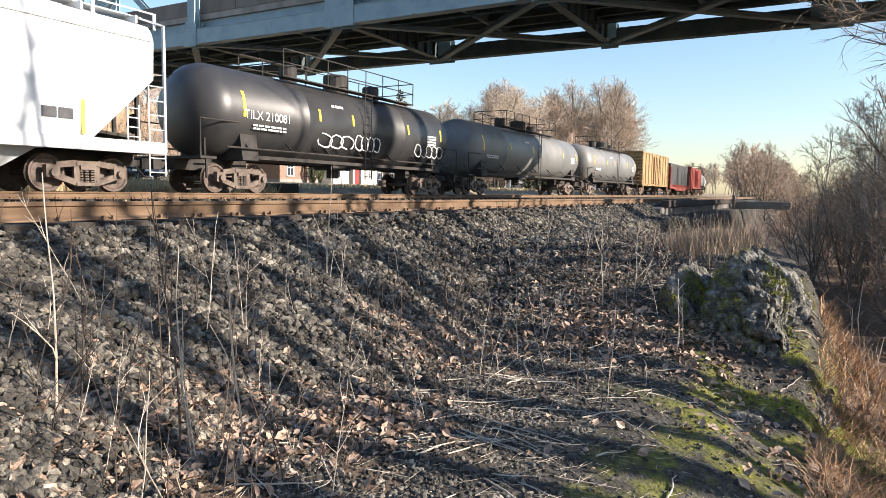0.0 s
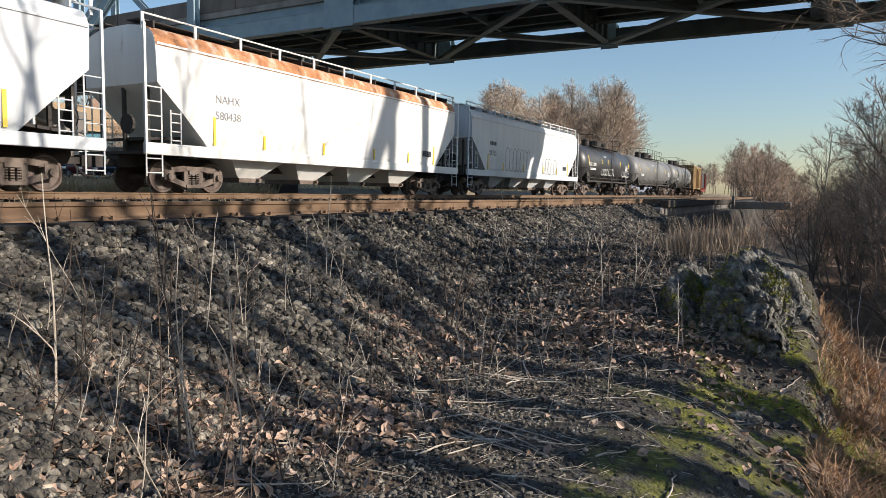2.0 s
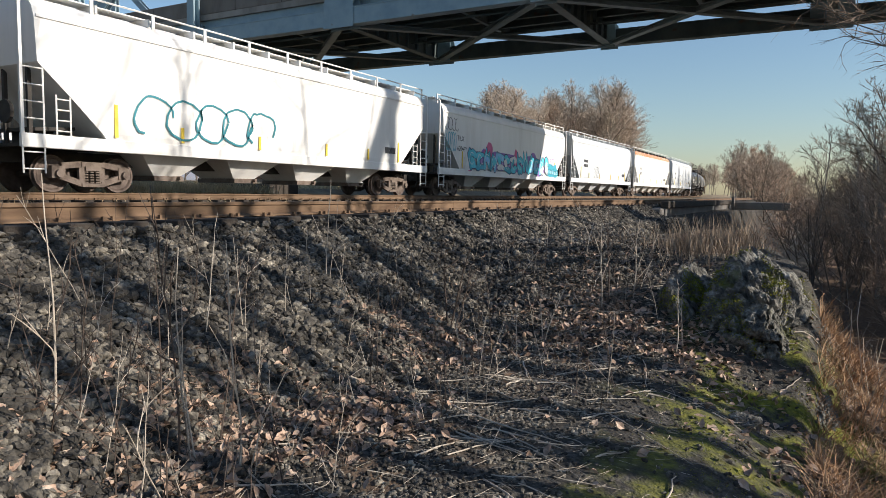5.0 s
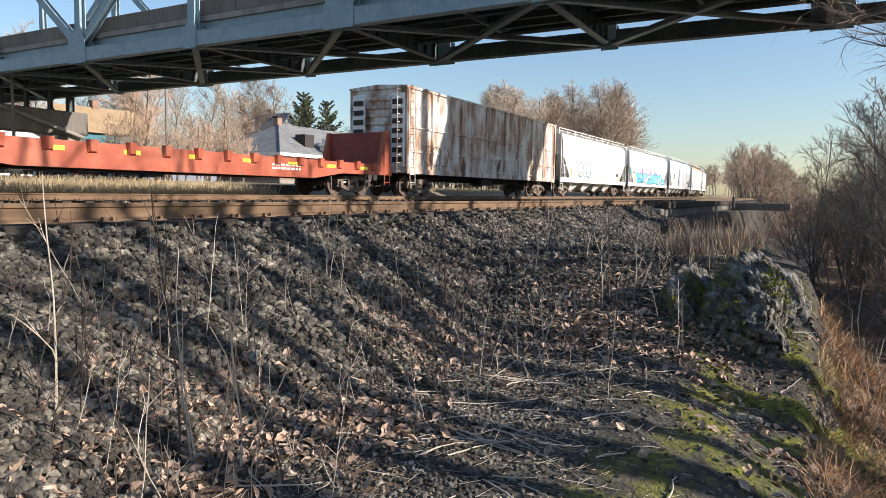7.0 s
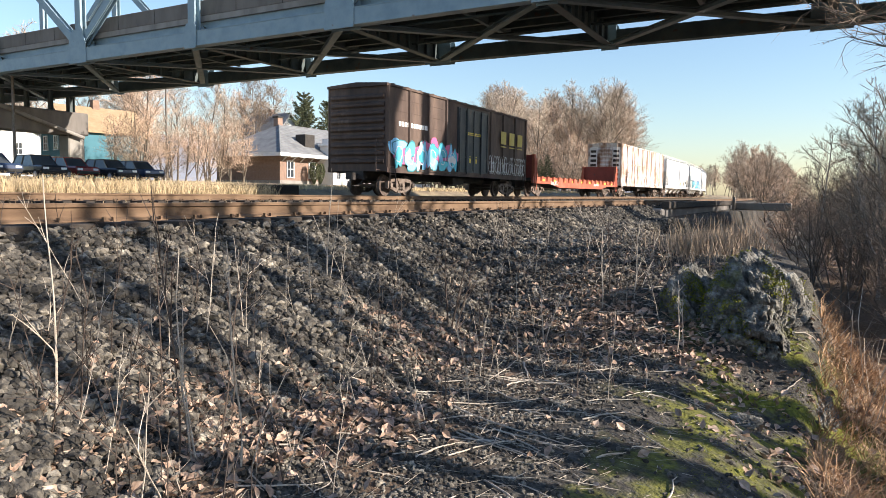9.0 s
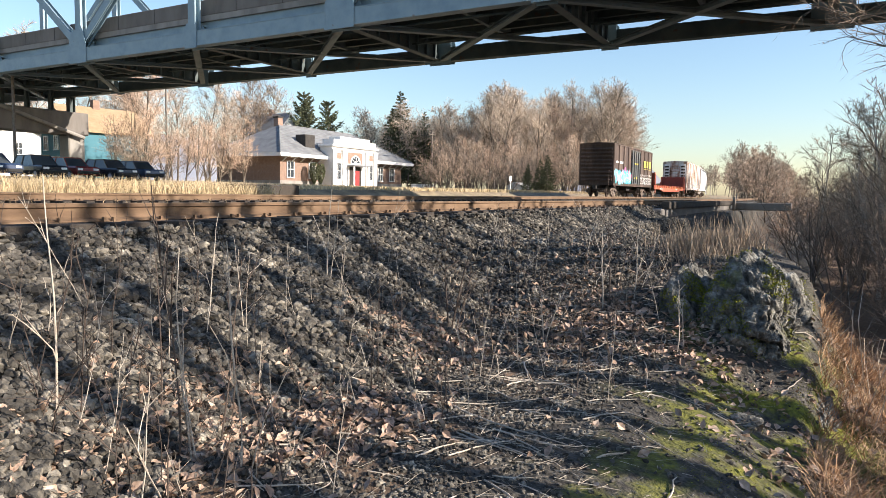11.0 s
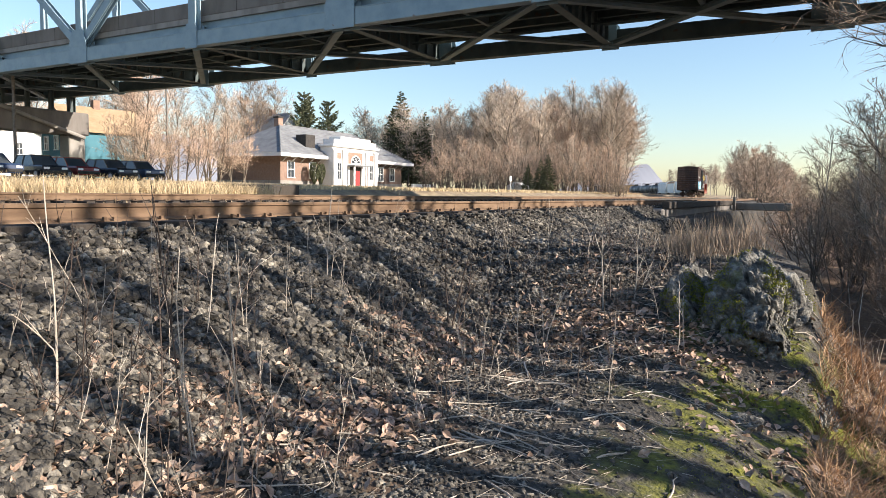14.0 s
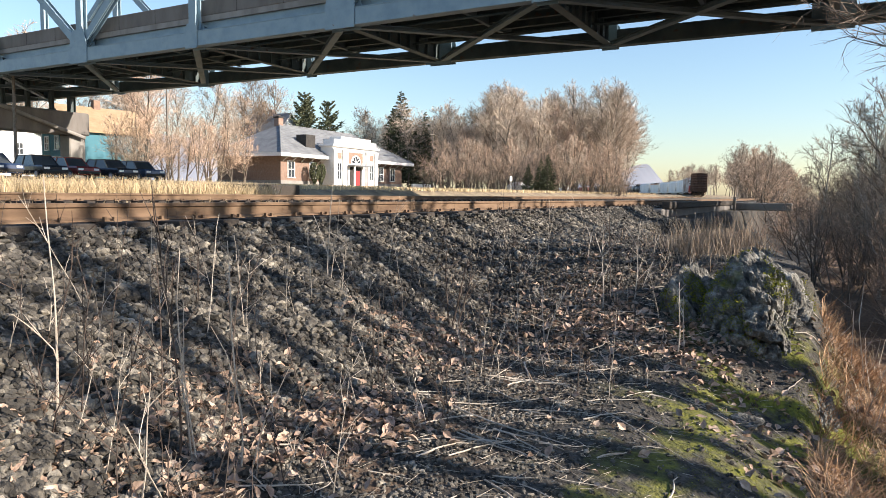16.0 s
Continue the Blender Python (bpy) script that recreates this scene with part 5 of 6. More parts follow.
SMALL = [bare_tree("tree", 8, 400 + k, .42, .2, 14, (6, 5, 5), .085, .011, ("bark", "bark_pale", "bark")[k], ("twig_dark", "twig_far", "twig_dark")[k]) for k in range(3)]

# woods past the station
for k in range(88):
    y = rnd.uniform(100, 142)
    x = -26 - 56 * ((k + rnd.random()) / 88)
    x = min(x, -.222 * y - rnd.uniform(4.5, 7.5))
    if -78 < x < -60 and y < 106:
        y += 10
    s = rnd.uniform(.85, 1.18) * (1.0 if x > -60 else .85)
    plant("tree", BIG[rnd.choice((0, 0, 1, 2, 3))], "bare tan-brown deciduous tree in dense woods", "tree", x, y, rnd.uniform(0, 360), s, "bare trees of the far woods")
for k in range(46):
    y = rnd.uniform(90, 101)
    x = -.222 * y - 3.2 - 30 * ((k + rnd.random()) / 46) ** 1.2
    plant("tree", MULTI[k % 3], "bare reddish-brown many-stemmed young tree", "tree", x, y, rnd.uniform(0, 360), rnd.uniform(.6, 1.0), "young trees before the far woods")
for k in range(9):
    y = 150 + k * 14
    plant("tree", BIG[k % 4], "bare tree beside the bend of the line", "tree", -.25 * y - (y - 90) ** 2 / 1500 - rnd.uniform(6, 20), y, rnd.uniform(0, 360), rnd.uniform(.45, .7), "bare trees along the bend")
# behind the lot and the station
for k in range(24):
    plant("tree", BIG[k % 4], "bare brown tree on the rise behind the lot", "tree", rnd.uniform(-125, -94), 28 + k * 4 + rnd.uniform(-2, 2), rnd.uniform(0, 360), rnd.uniform(1.0, 1.4), "bare trees behind the town")
for k in range(13):
    plant("tree", MULTI[k % 3], "bare tangled thicket tree beside the parking lot", "tree", rnd.uniform(-66, -58), 45.0 + k * 1.05, rnd.uniform(0, 360), rnd.uniform(.62, .9), "thicket between lot and station")
for x, y, s_ in ((-66, 46.0, .8), (-64, 48.5, .75), (-67, 49.0, .9)):
    plant("tree", MULTI[0], "bare tangled thicket tree beside the parking lot", "tree", x, y, y * 50, s_, "thicket between lot and station")
# wooded bank
for k in range(132):
    y = 24 + 100 * ((k + rnd.random()) / 132) ** 1.1
    x0 = -1.2 - 9.5 * smooth(30, 110, y)
    x = x0 + rnd.uniform(0, 11) * (1 - .35 * smooth(20, 100, y))
    s = rnd.uniform(.7, 1.0)
    if k % 3 == 0:
        plant("tree", SMALL[(k // 3) % 3], "slender bare tree on the wooded bank", "tree", x + 2.0, y, rnd.uniform(0, 360), s * (.8 + .07 * max(0, x + 2.0)), "bare trees on the bank")
    else:
        plant("shrub", SHRUB[k % 3], "bare tangled grey-brown shrub on the bank", "shrub", x, y, rnd.uniform(0, 360), s * (1.0 + .06 * max(0, x)), "bare shrubs on the bank")
for k in range(16):
    x, y = rnd.uniform(2.2, 6.5), rnd.uniform(15, 25)
    plant("shrub", SHRUB[k % 3], "bare tangled shrub on the ravine's side", "shrub", x, y, rnd.uniform(0, 360), rnd.uniform(.6, .95), "bare shrubs in the ravine")
for k in range(60):
    y = 92 + k * 3.6
    plant("tree", BIG[k % 4], "bare tree far along the bank", "tree", -10.5 - (y - 90) ** 2 / 940 + rnd.uniform(0, 9), y, rnd.uniform(0, 360), rnd.uniform(.34, .48) + .0013 * (y - 92), "bare trees far along the bank")
for k in range(14):
    x, y = 1.5 + 7.0 * (k + rnd.random()) / 14, rnd.uniform(24, 44)
    plant("tree", SMALL[k % 3], "bare slender tree rising from the ravine", "tree", x, y, rnd.uniform(0, 360), rnd.uniform(.95, 1.25), "bare trees in the ravine")
for k in range(40):
    y = rnd.uniform(84, 92)
    plant("shrub", SHRUB[k % 3], "low bare brush at the edge of the far woods", "shrub", -.222 * y - 1.8 - 32 * (k + rnd.random()) / 40, y, rnd.uniform(0, 360), rnd.uniform(.6, 1.1), "brush before the far woods")
plant("tree", SMALL[1], "pale slender bare tree above the bank's shrubs", "tree", 0.3, 40.5, 40, 1.0)

# tall trees beside the walker, which throw the long shadows
TALL = [bare_tree("tree", 24, 500 + k, .32, .36, 9, (4, 3, 2), .155, .008, "bark", "twig_dark", forks=1 + k % 2) for k in range(3)]
# each row: where the trunk's shadow line meets x = 0, distance beside the path, size, turn
for k, (y0, x, s, g) in enumerate(((4.0, 6.4, .9, 20), (5.3, 7.4, 1.0, 140), (7.34, 5.6, .9, 250), (7.75, 8.4, 1.05, 70), (8.24, 6.6, .7, 310), (10.2, 7.8, .95, 15), (11.4, 9.6, .9, 220), (12.65, 6.9, 1.05, 300),
                                   (14.5, 8.8, .95, 35), (17.2, 10.4, 1.0, 200), (20.0, 12.0, 1.0, 120), (23.5, 11.2, 1.0, 170), (6.3, 12.5, 1.0, 50), (4.5, 5.6, 1.15, 100), (4.95, 9.2, 1.15, 260), (4.72, 12.0, 1.1, 80))):
    y = y0 + .2126 * x
    plant("tree", TALL[k % 3], "tall bare riverside tree", "tree", x, y, g, s, "tall bare trees beside the path", .2)

# unseen woods on the low ground behind the walker, added to block sky light
for k in range(44):
    g = k / 44
    x, y = (24 + rnd.uniform(0, 16), -40 + 120 * g) if k % 2 else (rnd.uniform(-4, 40), -26 - rnd.uniform(0, 14))
    plant("tree", BIG[k % 4], "unseen bare tree added behind the path to block sky light", "tree", x, y, rnd.uniform(0, 360), rnd.uniform(.6, .8), "low woods behind the path")


def overhang():
    """A near bough that reaches into view."""
    r = random.Random(77)
    wood, fine = B(), B()
    x, y = 2.75, 10.6
    z0 = height(x, y)
    t = thing("tree", "bare tree with a low bough reaching over the ledge", "tree", pose(x, y, z0 - .1))
    tp, td = limb(wood, Vector((0, 0, 0)), Vector((-.05, 0, 1)), 9.0, .14, .05, r, .05, 9, 8)
    for k, (d, z, ln) in enumerate((((-1, -.25, .02), 5.05, 4.0), ((-.9, -.4, .15), 5.35, 3.7), ((-1, .1, .2), 5.15, 3.8), ((.6, -.6, .6), 5.55, 2.6), ((-.9, -.15, -.1), 5.55, 3.6), ((-1, -.05, .0), 4.65, 3.9), ((-1, -.2, .05), 4.35, 3.8), ((-.9, .05, .12), 4.55, 3.5))):
        pts, dirs = limb(wood, tp[0].lerp(tp[-1], min(.95, z / 9.0)), Vector(d).normalized(), ln, .019, .005, r, .15, 8, 5, .0)
        for i in range(2, 9):
            for s in range(6):
                d2 = (dirs[i] + Vector((r.gauss(0, .5), r.gauss(0, .5), r.gauss(0, .45)))).normalized()
                q, e2 = limb(wood, pts[i], d2, r.uniform(.25, .6), .006, .0025, r, .24, 4, 4, .02)
                for w in range(8):
                    a_ = q[r.randrange(1, 5)]
                    d3 = (e2[2] + Vector((r.gauss(0, .6), r.gauss(0, .6), r.gauss(0, .5)))).normalized()
                    blade(fine, a_, a_ + d3 * r.uniform(.1, .3), .0045, r)
    part("trunk", wood, M["bark"], t)
    part("crown", raw_mesh("crown", fine, M["twig_dark"]), None, t)


overhang()


def conifer(H, seed, wide=.26, droop=.25, open_=0.0):
    r = random.Random(seed)
    wood, fine = B(), B()
    wood.tube([(0, 0, -.3), (0, 0, H * .6), (0, 0, H)], [H * .016, H * .009, .02], 6)
    n = int(70 + 40 * (1 - open_))
    for k in range(n):
        f_ = .08 + .92 * (k + r.random()) / n + open_ * .15 * r.random()
        f_ = min(f_, .995)
        ln = H * wide * (1.05 - f_) ** (.8 - .45 * open_) * r.uniform(.7, 1.15)
        g = k * 2.4 + r.uniform(-.4, .4)
        d = Vector((math.cos(g), math.sin(g), -droop + .5 * f_ + open_ * .3)).normalized()
        p = Vector((0, 0, H * f_))
        wood.tube([p, p + d * ln], [.03, .008], 3, caps=False)
        for j in range(64):
            a_ = p + d * ln * r.uniform(.2, 1)
            q = a_ + (d * .5 + Vector((r.gauss(0, .7), r.gauss(0, .7), r.gauss(-.05, .4)))).normalized() * ln * r.uniform(.1, .24)
            blade(fine, a_, q, H * (.017 - .007 * open_), r)
    return wood.mesh("trunk", M["bark"]), raw_mesh("crown", fine, M["pine"])


CON = [conifer(14, 601), conifer(15, 602, .3, -.25, .8), conifer(5, 603, .28)]
for x, y, k, s in ((-70, 108, 0, 1.3), (-73, 110, 0, 1.1), (-67, 112, 0, 1.05), (-84, 104, 1, 1.05), (-88.5, 102, 1, 1.15), (-91, 106, 1, 1.1), (-31, 83, 2, 1.0), (-32.6, 84.6, 2, .9), (-33.5, 82.5, 2, .75)):
    plant("evergreen_tree", CON[k], "dark green evergreen tree", "evergreen tree", x, y, x * 40, s, "evergreens near the station", .1)


def topiary(x, y, h):
    r = random.Random(int(h * 100))
    b = B()
    for k in range(900):
        f_ = r.random()
        rr = .62 * math.sin(math.pi * min(1, .12 + .85 * (1 - f_) ** .8)) * h / 2.6
        g = r.uniform(0, 6.28)
        p = Vector((rr * math.cos(g) * r.uniform(.7, 1), rr * math.sin(g) * r.uniform(.7, 1), h * f_))
        blade(b, p, p + Vector((math.cos(g) * .1, math.sin(g) * .1, .25)), .1, r)
    t = thing("evergreen_shrub", "narrow dark evergreen shrub by the station wall", "shrub", pose(x, y, height(x, y)), "shrubs at the station")
    part("trunk", B().tube([(0, 0, -.1), (0, 0, h * .9)], [.06, .02], 5), M["bark"], t)
    part("foliage", raw_mesh("foliage", b, M["pine"]), None, t)


topiary(-62.0, 73.6, 2.9)
topiary(-62.0, 75.0, 2.8)
topiary(-62.0, 77.8, 1.9)
topiary(-62.0, 79.6, 1.3)


def tuft_field(name, label, count, place, material, lo, hi, w, seed, bend=.35):
    r = random.Random(seed)
    b = B()
    for k in range(count):
        x, y = place(r)
        z = height(x, y)
        h = r.uniform(lo, hi)
        d = Vector((r.gauss(0, bend), r.gauss(0, bend), 1)).normalized()
        p = Vector((x, y, z - .02))
        m = p + d * h * .6
        q = m + (d + Vector((r.gauss(0, bend * 1.3), r.gauss(0, bend * 1.3), -.15))).normalized() * h * .45
        s = Vector((r.uniform(-1, 1), r.uniform(-1, 1), 0)).normalized() * (w / 2)
        o = len(b.v)
        b.v += [tuple(p - s), tuple(p + s), tuple(m + s * .8), tuple(m - s * .8), tuple(q)]
        b.f += [(o, o + 1, o + 2, o + 3), (o + 3, o + 2, o + 4)]
    tagged(raw(name, b.v, b.f, material), label, "grass", kind="stuff")


tuft_field("yard_grass", "tall pale dry grass along the far side of the tracks", 16000, lambda r: (-r.uniform(20.9, 23.6), r.uniform(-4, 22.5)), M["grass"], .5, .95, .022, 1, .25)
tuft_field("verge_grass", "short pale dry grass on the yard beyond the tracks", 14000, lambda r: (-r.uniform(24.5, 34), 25 + 95 * r.random() ** 1.2), M["grass"], .12, .4, .05, 2, .4)
tuft_field("track_weeds", "thin pale weeds between the tracks", 500, lambda r: (-r.choice((r.gauss(9.6, .5), r.gauss(14.6, .6))), r.uniform(4, 24)), M["grass"], .08, .28, .012, 3, .5)
tuft_field("ledge_grass", "clump of dry tan grass on top of the ledge", 3200, lambda r: (r.gauss(-1.4, .3), r.gauss(10.7, .55)), M["grass_brown"], .12, .42, .009, 4, .28)
tuft_field("ledge_stalks", "pale dry stalks on top of the ledge", 260, lambda r: (r.gauss(-1.35, .35), r.gauss(10.8, .5)), M["grass_brown"], .3, .7, .008, 5, .16)
tuft_field("bank_reeds", "matted brown reeds and grass down the bank", 48000, lambda r: (.1 + 5.2 * r.random() ** 1.2, 3.6 + 9.5 * r.random()), M["reed_rust"], .1, .42, .008, 6, .9)
tuft_field("bank_stalks", "long pale dry stalks arching over the bank", 900, lambda r: (.4 + 4.5 * r.random(), 7.0 + 9.0 * r.random()), M["stem"], .5, 1.5, .010, 16, .55)
tuft_field("slope_weeds", "sparse dead weeds on the gravel slope", 900, lambda r: (-r.uniform(1.6, 4.2), r.uniform(5.5, 13)), M["grass_brown"], .06, .3, .006, 7, .5)
tuft_field("moss_tufts", "bright green-yellow moss tufts near the ledge", 60000, lambda r: (lambda x, y: (x, y) if noise.noise((x * 1.1, y * 1.1, 5)) > -.12 + .25 * max(0, -x - .6) + .3 * smooth(5.2, 4.0, y) * smooth(.1, -.3, x) else (x + 40, y))(min(.6, r.gauss(-.4, .6)), r.uniform(3.0, 7.8)), M["moss"], .012, .035, .012, 8, .8)


def leaf_litter():
    r = random.Random(21)
    v, f_ = [], []
    spots_ = [(-3.3, 2.9, .4, 1000), (-2.9, 3.8, .3, 650), (-3.5, 5.5, .28, 550), (-3.3, 6.1, .22, 350), (-3.6, 2.0, .4, 450), (.9, 4.8, .4, 500), (-1.9, 7.5, .55, 500), (-2.6, 7.4, .5, 350), (-.9, 7.2, .35, 260), (.9, 5.5, .7, 900), (1.2, 7.5, .9, 700), (-2.4, 4.6, .9, 60), (-2.6, 9.2, .8, 250)]
    for cx, cy, sd, n in spots_:
        for k in range(n):
            x, y = r.gauss(cx, sd), r.gauss(cy, sd)
            z = height(x, y) + r.uniform(.004, .05)
            s = r.uniform(.020, .052)
            e_ = Euler((r.gauss(0, .55), r.gauss(0, .55), r.uniform(0, 6.28))).to_matrix()
            o = len(v)
            curl = r.uniform(.1, .5)
            for a_, c, hh in ((-1, 0, 0), (-.45, .5, curl), (.15, .62, curl), (.6, .3, curl * .6), (1.1, 0, .1), (.6, -.3, curl * .6), (.15, -.62, curl), (-.45, -.5, curl), (0, 0, -.05)):
                w = e_ @ Vector((a_ * s, c * s, hh * s))
                v.append((x + w.x, y + w.y, z + w.z))
            f_ += [(o + 8, o + i, o + (i + 1) % 8) for i in range(8)]
    tagged(raw("leaf_litter", v, f_, M["leaf"]), "curled dead brown oak leaves lying in drifts", "leaves", kind="stuff")


leaf_litter()


def dry_stem(x, y, h, lean, seed, dark=False, twigs=3, thick=.006):
    r = random.Random(seed)
    b = B()
    d = Vector((lean[0], lean[1], 1)).normalized()
    pts, dirs = limb(b, Vector((0, 0, -.03)), d, h, thick, thick * .35, r, .05, 8, 5)
    for k in range(twigs):
        i = r.randrange(2, 7)
        d2 = (dirs[i] + Vector((r.gauss(0, .6), r.gauss(0, .6), .1))).normalized()
        q, e2 = limb(b, pts[i], d2, h * r.uniform(.15, .4), thick * .6, thick * .25, r, .1, 4, 4)
        if r.random() < .6:
            limb(b, q[2], (e2[2] + Vector((r.gauss(0, .5), r.gauss(0, .5), .2))).normalized(), h * .14, thick * .4, thick * .2, r, .1, 3, 4)
    ob = part("dry_stem", b, M["stem_dark" if dark else "stem"])
    ob.matrix_basis = pose(x, y, height(x, y))
    tagged(ob, "thin leafless dark sapling stem on the slope" if dark else "thin pale leafless stem among dead leaves", "plant stem", "dry stems in the foreground")


r = random.Random(31)
for x, y, h, lx, ly, dk, tw, th in ((-3.75, 2.2, 1.42, -.03, 0, 0, 1, .008), (-3.15, 2.55, 1.65, -.02, .02, 1, 5, .008), (-3.1, 2.6, 1.3, -.12, .02, 0, 2, .007), (-3.05, 2.6, 1.0, -.2, -.05, 0, 1, .006),
                                    (-2.82, 2.7, 1.38, .03, .02, 0, 2, .008), (-2.8, 2.75, .7, .22, .05, 0, 1, .006), (-3.2, 2.9, 1.2, .05, .1, 1, 4, .007), (-3.45, 2.35, .9, .1, 0, 1, 3, .005), (-3.5, 2.7, 1.1, -.05, .1, 1, 4, .006),
                                    (-4.45, 5.5, 1.2, -.08, 0, 0, 1, .008), (-3.4, 6.3, 1.0, .2, .05, 1, 6, .013), (-3.42, 6.3, .9, -.2, .05, 1, 5, .012), (-3.38, 6.32, .8, .35, .1, 1, 4, .010), (-2.6, 7.0, .65, -.12, .1, 0, 3, .008), (-2.58, 7.0, .7, .12, .1, 0, 3, .008),
                                    (-2.2, 7.9, 1.05, .02, .05, 0, 4, .009), (-2.15, 8.0, 1.2, -.05, .05, 1, 5, .009), (-1.9, 8.2, 1.0, .05, .05, 0, 4, .008), (-1.2, 7.2, .75, -.04, 0, 0, 2, .008), (-1.15, 7.3, .6, .03, 0, 0, 2, .007)):
    dry_stem(x, y, h, (lx, ly), r.randrange(9999), dk, tw, th)
for k in range(210):
    y = 2.1 + 8 * r.random() ** 1.5
    x = -r.uniform(2.2, 4.6) if y < 5 else -r.uniform(1.3, 4.6)
    dry_stem(x, y, r.uniform(.25, 1.05), (r.gauss(0, .22), r.gauss(0, .22)), r.randrange(9999), r.random() < .68, r.randrange(1, 5), r.uniform(.0025, .0055))


def fallen_sticks():
    r_ = random.Random(41)
    for k in range(240):
        y = 2.4 + 6.5 * r_.random()
        x = r_.gauss(-2.3, 1.0)
        ln = r_.uniform(.12, .6) if k > 25 else r_.uniform(.6, 1.2)
        g = r_.gauss(.3, .9)
        th = r_.uniform(.003, .008)
        pts = []
        w = 0
        for i in range(6):
            f_ = i / 5 - .5
            w += r_.gauss(0, .012)
            px_, py_ = x + math.cos(g) * f_ * ln - math.sin(g) * w, y + math.sin(g) * f_ * ln + math.cos(g) * w
            pts.append((px_, py_, height(px_, py_) + .012 + th))
        ob = part("fallen_stick", B().tube(pts, [th, th, th * .9, th * .8, th * .7, th * .4], 5), M["stem"])
        tagged(ob, "short pale dead stick lying on the gravel", "stick", "sticks on the ground")


fallen_sticks()


def rock(name, label, c, rad, seed, sub=5, rough=.3, moss=.2, faces=()):
    """A craggy rock: warped lump, split by cracks and flat broken faces."""
    bm_ = bmesh.new()
    bmesh.ops.create_icosphere(bm_, subdivisions=sub, radius=1)
    o = Vector((seed * 7.3, seed * 3.1, seed * 1.7))
    r_ = random.Random(seed)
    cuts = [(Vector((r_.gauss(0, 1), r_.gauss(0, 1), r_.gauss(0, .7))).normalized(), r_.uniform(.62, .9)) for k in range(11)]
    cuts += [(Vector(q).normalized(), lim) for q, lim in faces]
    for w in bm_.verts:
        n = w.co.normalized()
        d = 1.05
        for q, lim in cuts:
            g = n.dot(q)
            if g > .05:
                d = min(d, lim / g)
        d += rough * .35 * noise.noise(n * 1.7 + o) + rough * .5 * (abs(noise.noise(n * 3.3 + o)) - .2) + .06 * noise.noise(n * 7 + o) + .035 * noise.noise(n * 15 + o) + .018 * noise.noise(n * 33 + o)
        d -= .22 * smooth(.07, 0, abs(noise.noise(n * 1.6 + o * 2))) + .10 * smooth(.05, 0, abs(noise.noise(n * 3.7 + o * 3)))
        w.co = (n.x * d * rad[0], n.y * d * rad[1], n.z * d * rad[2])
    me_ = bpy.data.meshes.new(name)
    bm_.to_mesh(me_)
    bm_.free()
    me_.materials.append(M["rock"])
    ob = new(name, me_)
    ob.matrix_basis = pose(*c, 0, 0, 0 if faces else seed * 37)
    tagged(ob, label, "rock")
    if moss:
        b, rm = B(), random.Random(seed + 50)
        for f_ in me_.polygons:
            n, c_ = f_.normal, f_.center
            if n.z > .1 and noise.noise(c_ * 2.6 + o) > moss:
                for k in range(3):
                    p = c_ + Vector((rm.uniform(-.03, .03), rm.uniform(-.03, .03), rm.uniform(-.01, .01)))
                    blade(b, p, p + (n + Vector((rm.gauss(0, .4), rm.gauss(0, .4), rm.gauss(0, .4)))) * rm.uniform(.008, .02), .009, rm)
        m_ = part("moss", raw_mesh("moss", b, M["moss"]), None, ob, "yellow-green moss cushion")
        m_["kind"] = "stuff"
    return ob


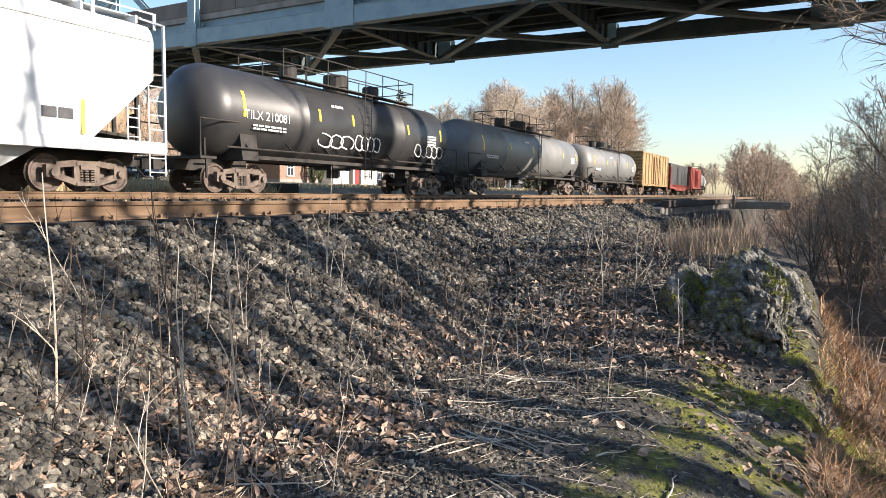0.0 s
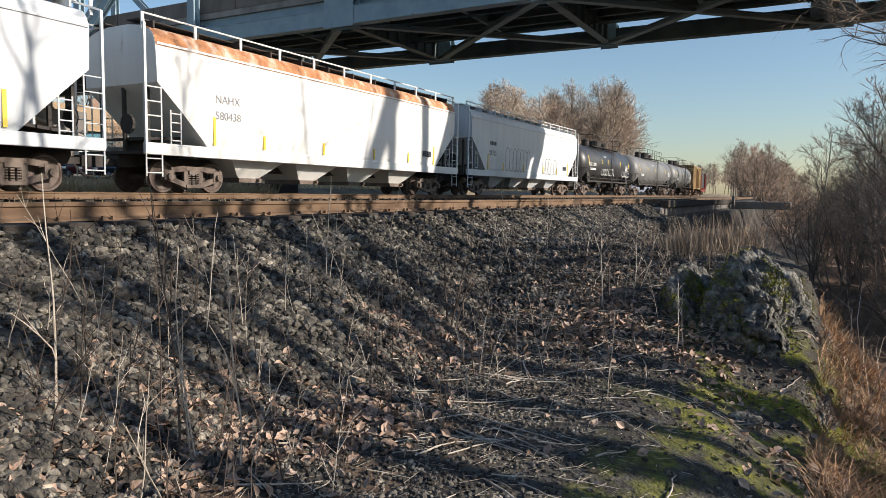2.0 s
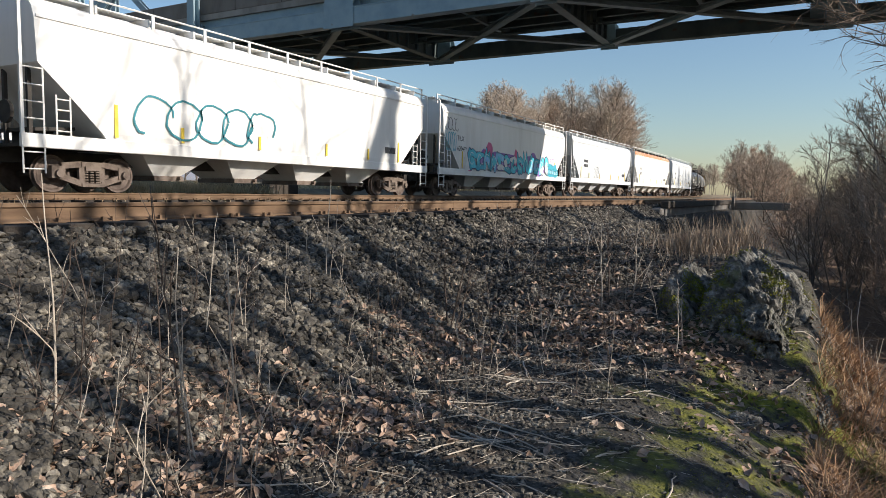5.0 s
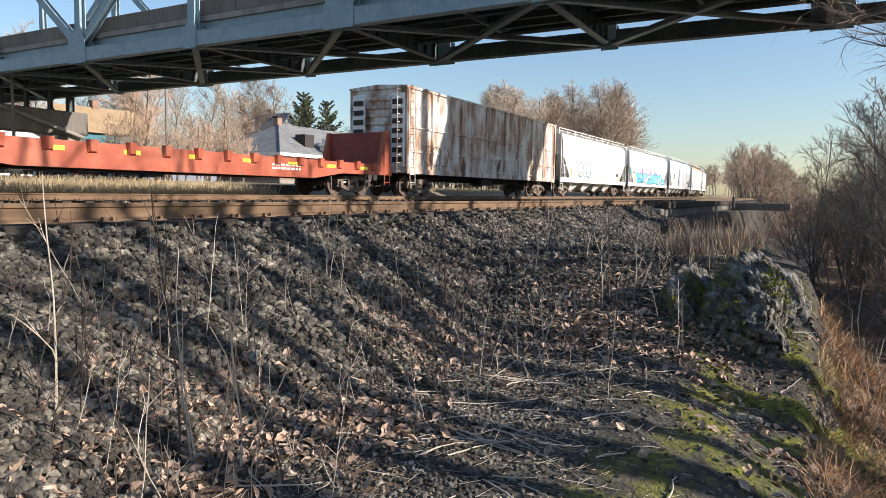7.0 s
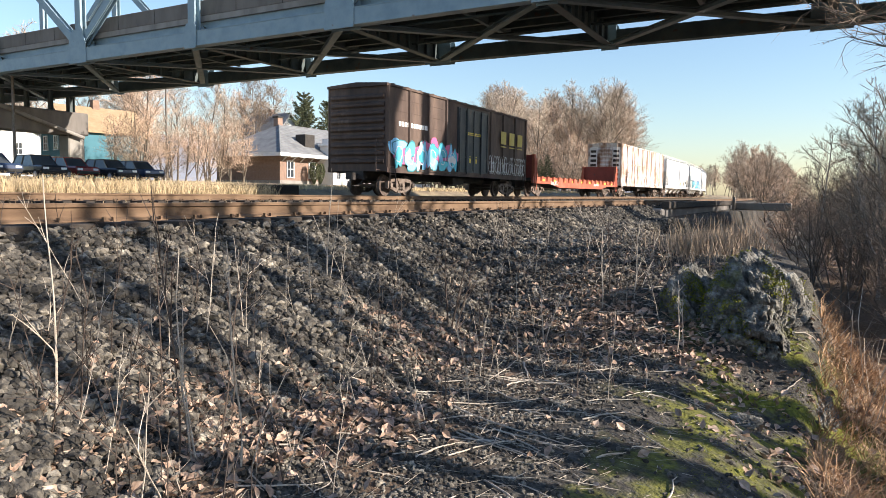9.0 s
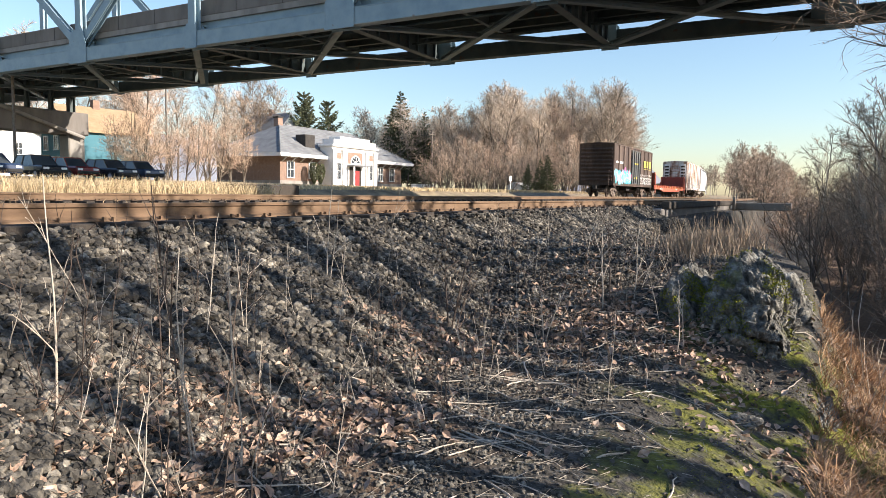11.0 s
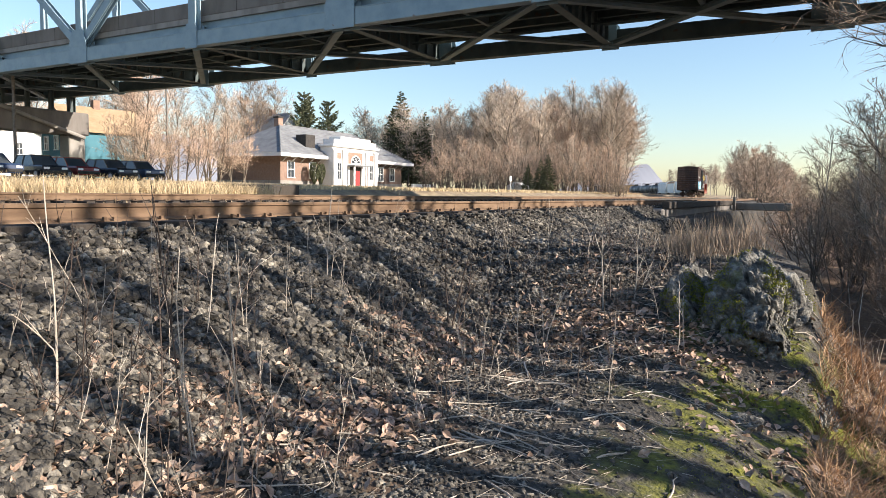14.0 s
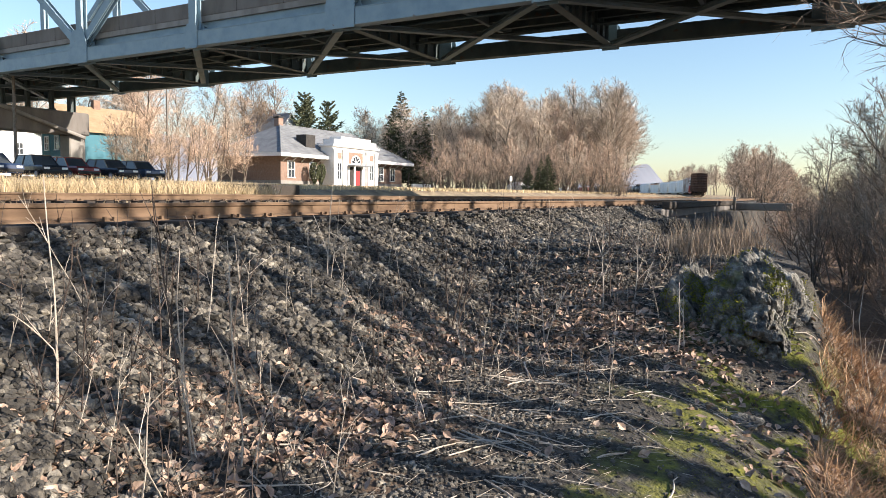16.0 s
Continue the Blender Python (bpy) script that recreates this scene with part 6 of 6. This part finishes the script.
FACES = [((.85, -.38, .38), .42), ((.30, -.40, .88), .60), ((.65, -.65, .50), .56), ((-.2, -.70, .7), .66)]
rock("rock_outcrop", "craggy grey rock outcrop with moss and lichen at the ledge", (-.42, 8.2, -1.42), (.68, .85, 1.02), 1, 6, .2, .16, FACES)
rock("boulder", "mossy dark boulder at the ledge's side", (-1.16, 8.35, -1.42), (.5, .6, .78), 2, 6, .3, .02, [((.60, -.42, .68), .42), ((.85, -.45, .3), .5)])
rock("boulder", "grey broken boulder under the ledge", (.12, 7.5, -2.15), (.32, .42, .40), 3, 5, .4, .2, FACES[:2])
rock("boulder", "small pale stone lying in the moss", (-.47, 6.35, height(-.47, 6.35) + .01), (.15, .17, .07), 4, 4, .3, .9)
rock("boulder", "craggy grey rock on the ledge's brink", (-.60, 9.3, -1.20), (.5, .65, .66), 5, 5, .3, .2, FACES[:3])
rock("boulder", "dark stone half buried in the bank", (.75, 5.6, height(.75, 5.6)), (.22, .35, .2), 6, 4)
rock("boulder", "dark boulder below the grass clump", (-.85, 10.4, -1.15), (.45, .6, .55), 7, 4, .4)


def straw():
    """Short pale straw and twig bits strewn over the level ground."""
    r_ = random.Random(51)
    b = B()
    for k in range(4200):
        y = 2.4 + 7.5 * r_.random()
        x = r_.gauss(-2.0, 1.0)
        if x > .5:
            continue
        z = height(x, y) + r_.uniform(.008, .03)
        g, ln = r_.gauss(.2, 1.0), r_.uniform(.03, .16)
        p = Vector((x, y, z))
        blade(b, p, p + Vector((math.cos(g) * ln, math.sin(g) * ln, r_.uniform(-.01, .03))), r_.uniform(.002, .005), r_)
    tagged(raw("straw", b.v, b.f, M["stem"]), "pale broken straw strewn over the dark gravel", "straw", kind="stuff")


straw()

SPEED, LATE, TAIL = 18.1, 17.6, 23.2


def run(t):
    """Metres run since the ninth second."""
    return (SPEED if t < 9 else LATE) * (t - 9)


def motions():
    """The train runs away along its track and round the bend."""
    for c, a_, b_ in zip(TRAIN, CUTS, CUTS[1:]):
        mid = (a_ + b_) / 2
        rows = []
        for i in range(33):
            t = i / 2
            x, y, h = track_path(17.3, mid + TAIL + run(t), 80)
            slope = math.degrees(math.atan2(rise(y + 6) - rise(y - 6), 12))
            rows.append((t, pose(x, y, rise(y), slope, 0, math.degrees(h))))
        walk(c, rows)
    # every wheelset rolls with the train's speed
    for w, y in wheels:
        turn = math.degrees(SPEED / WHEEL_R)
        walk(w, [(i / FPS, pose(0, y, WHEEL_R, -turn * i / FPS)) for i in range(16 * FPS + 1)])


motions()
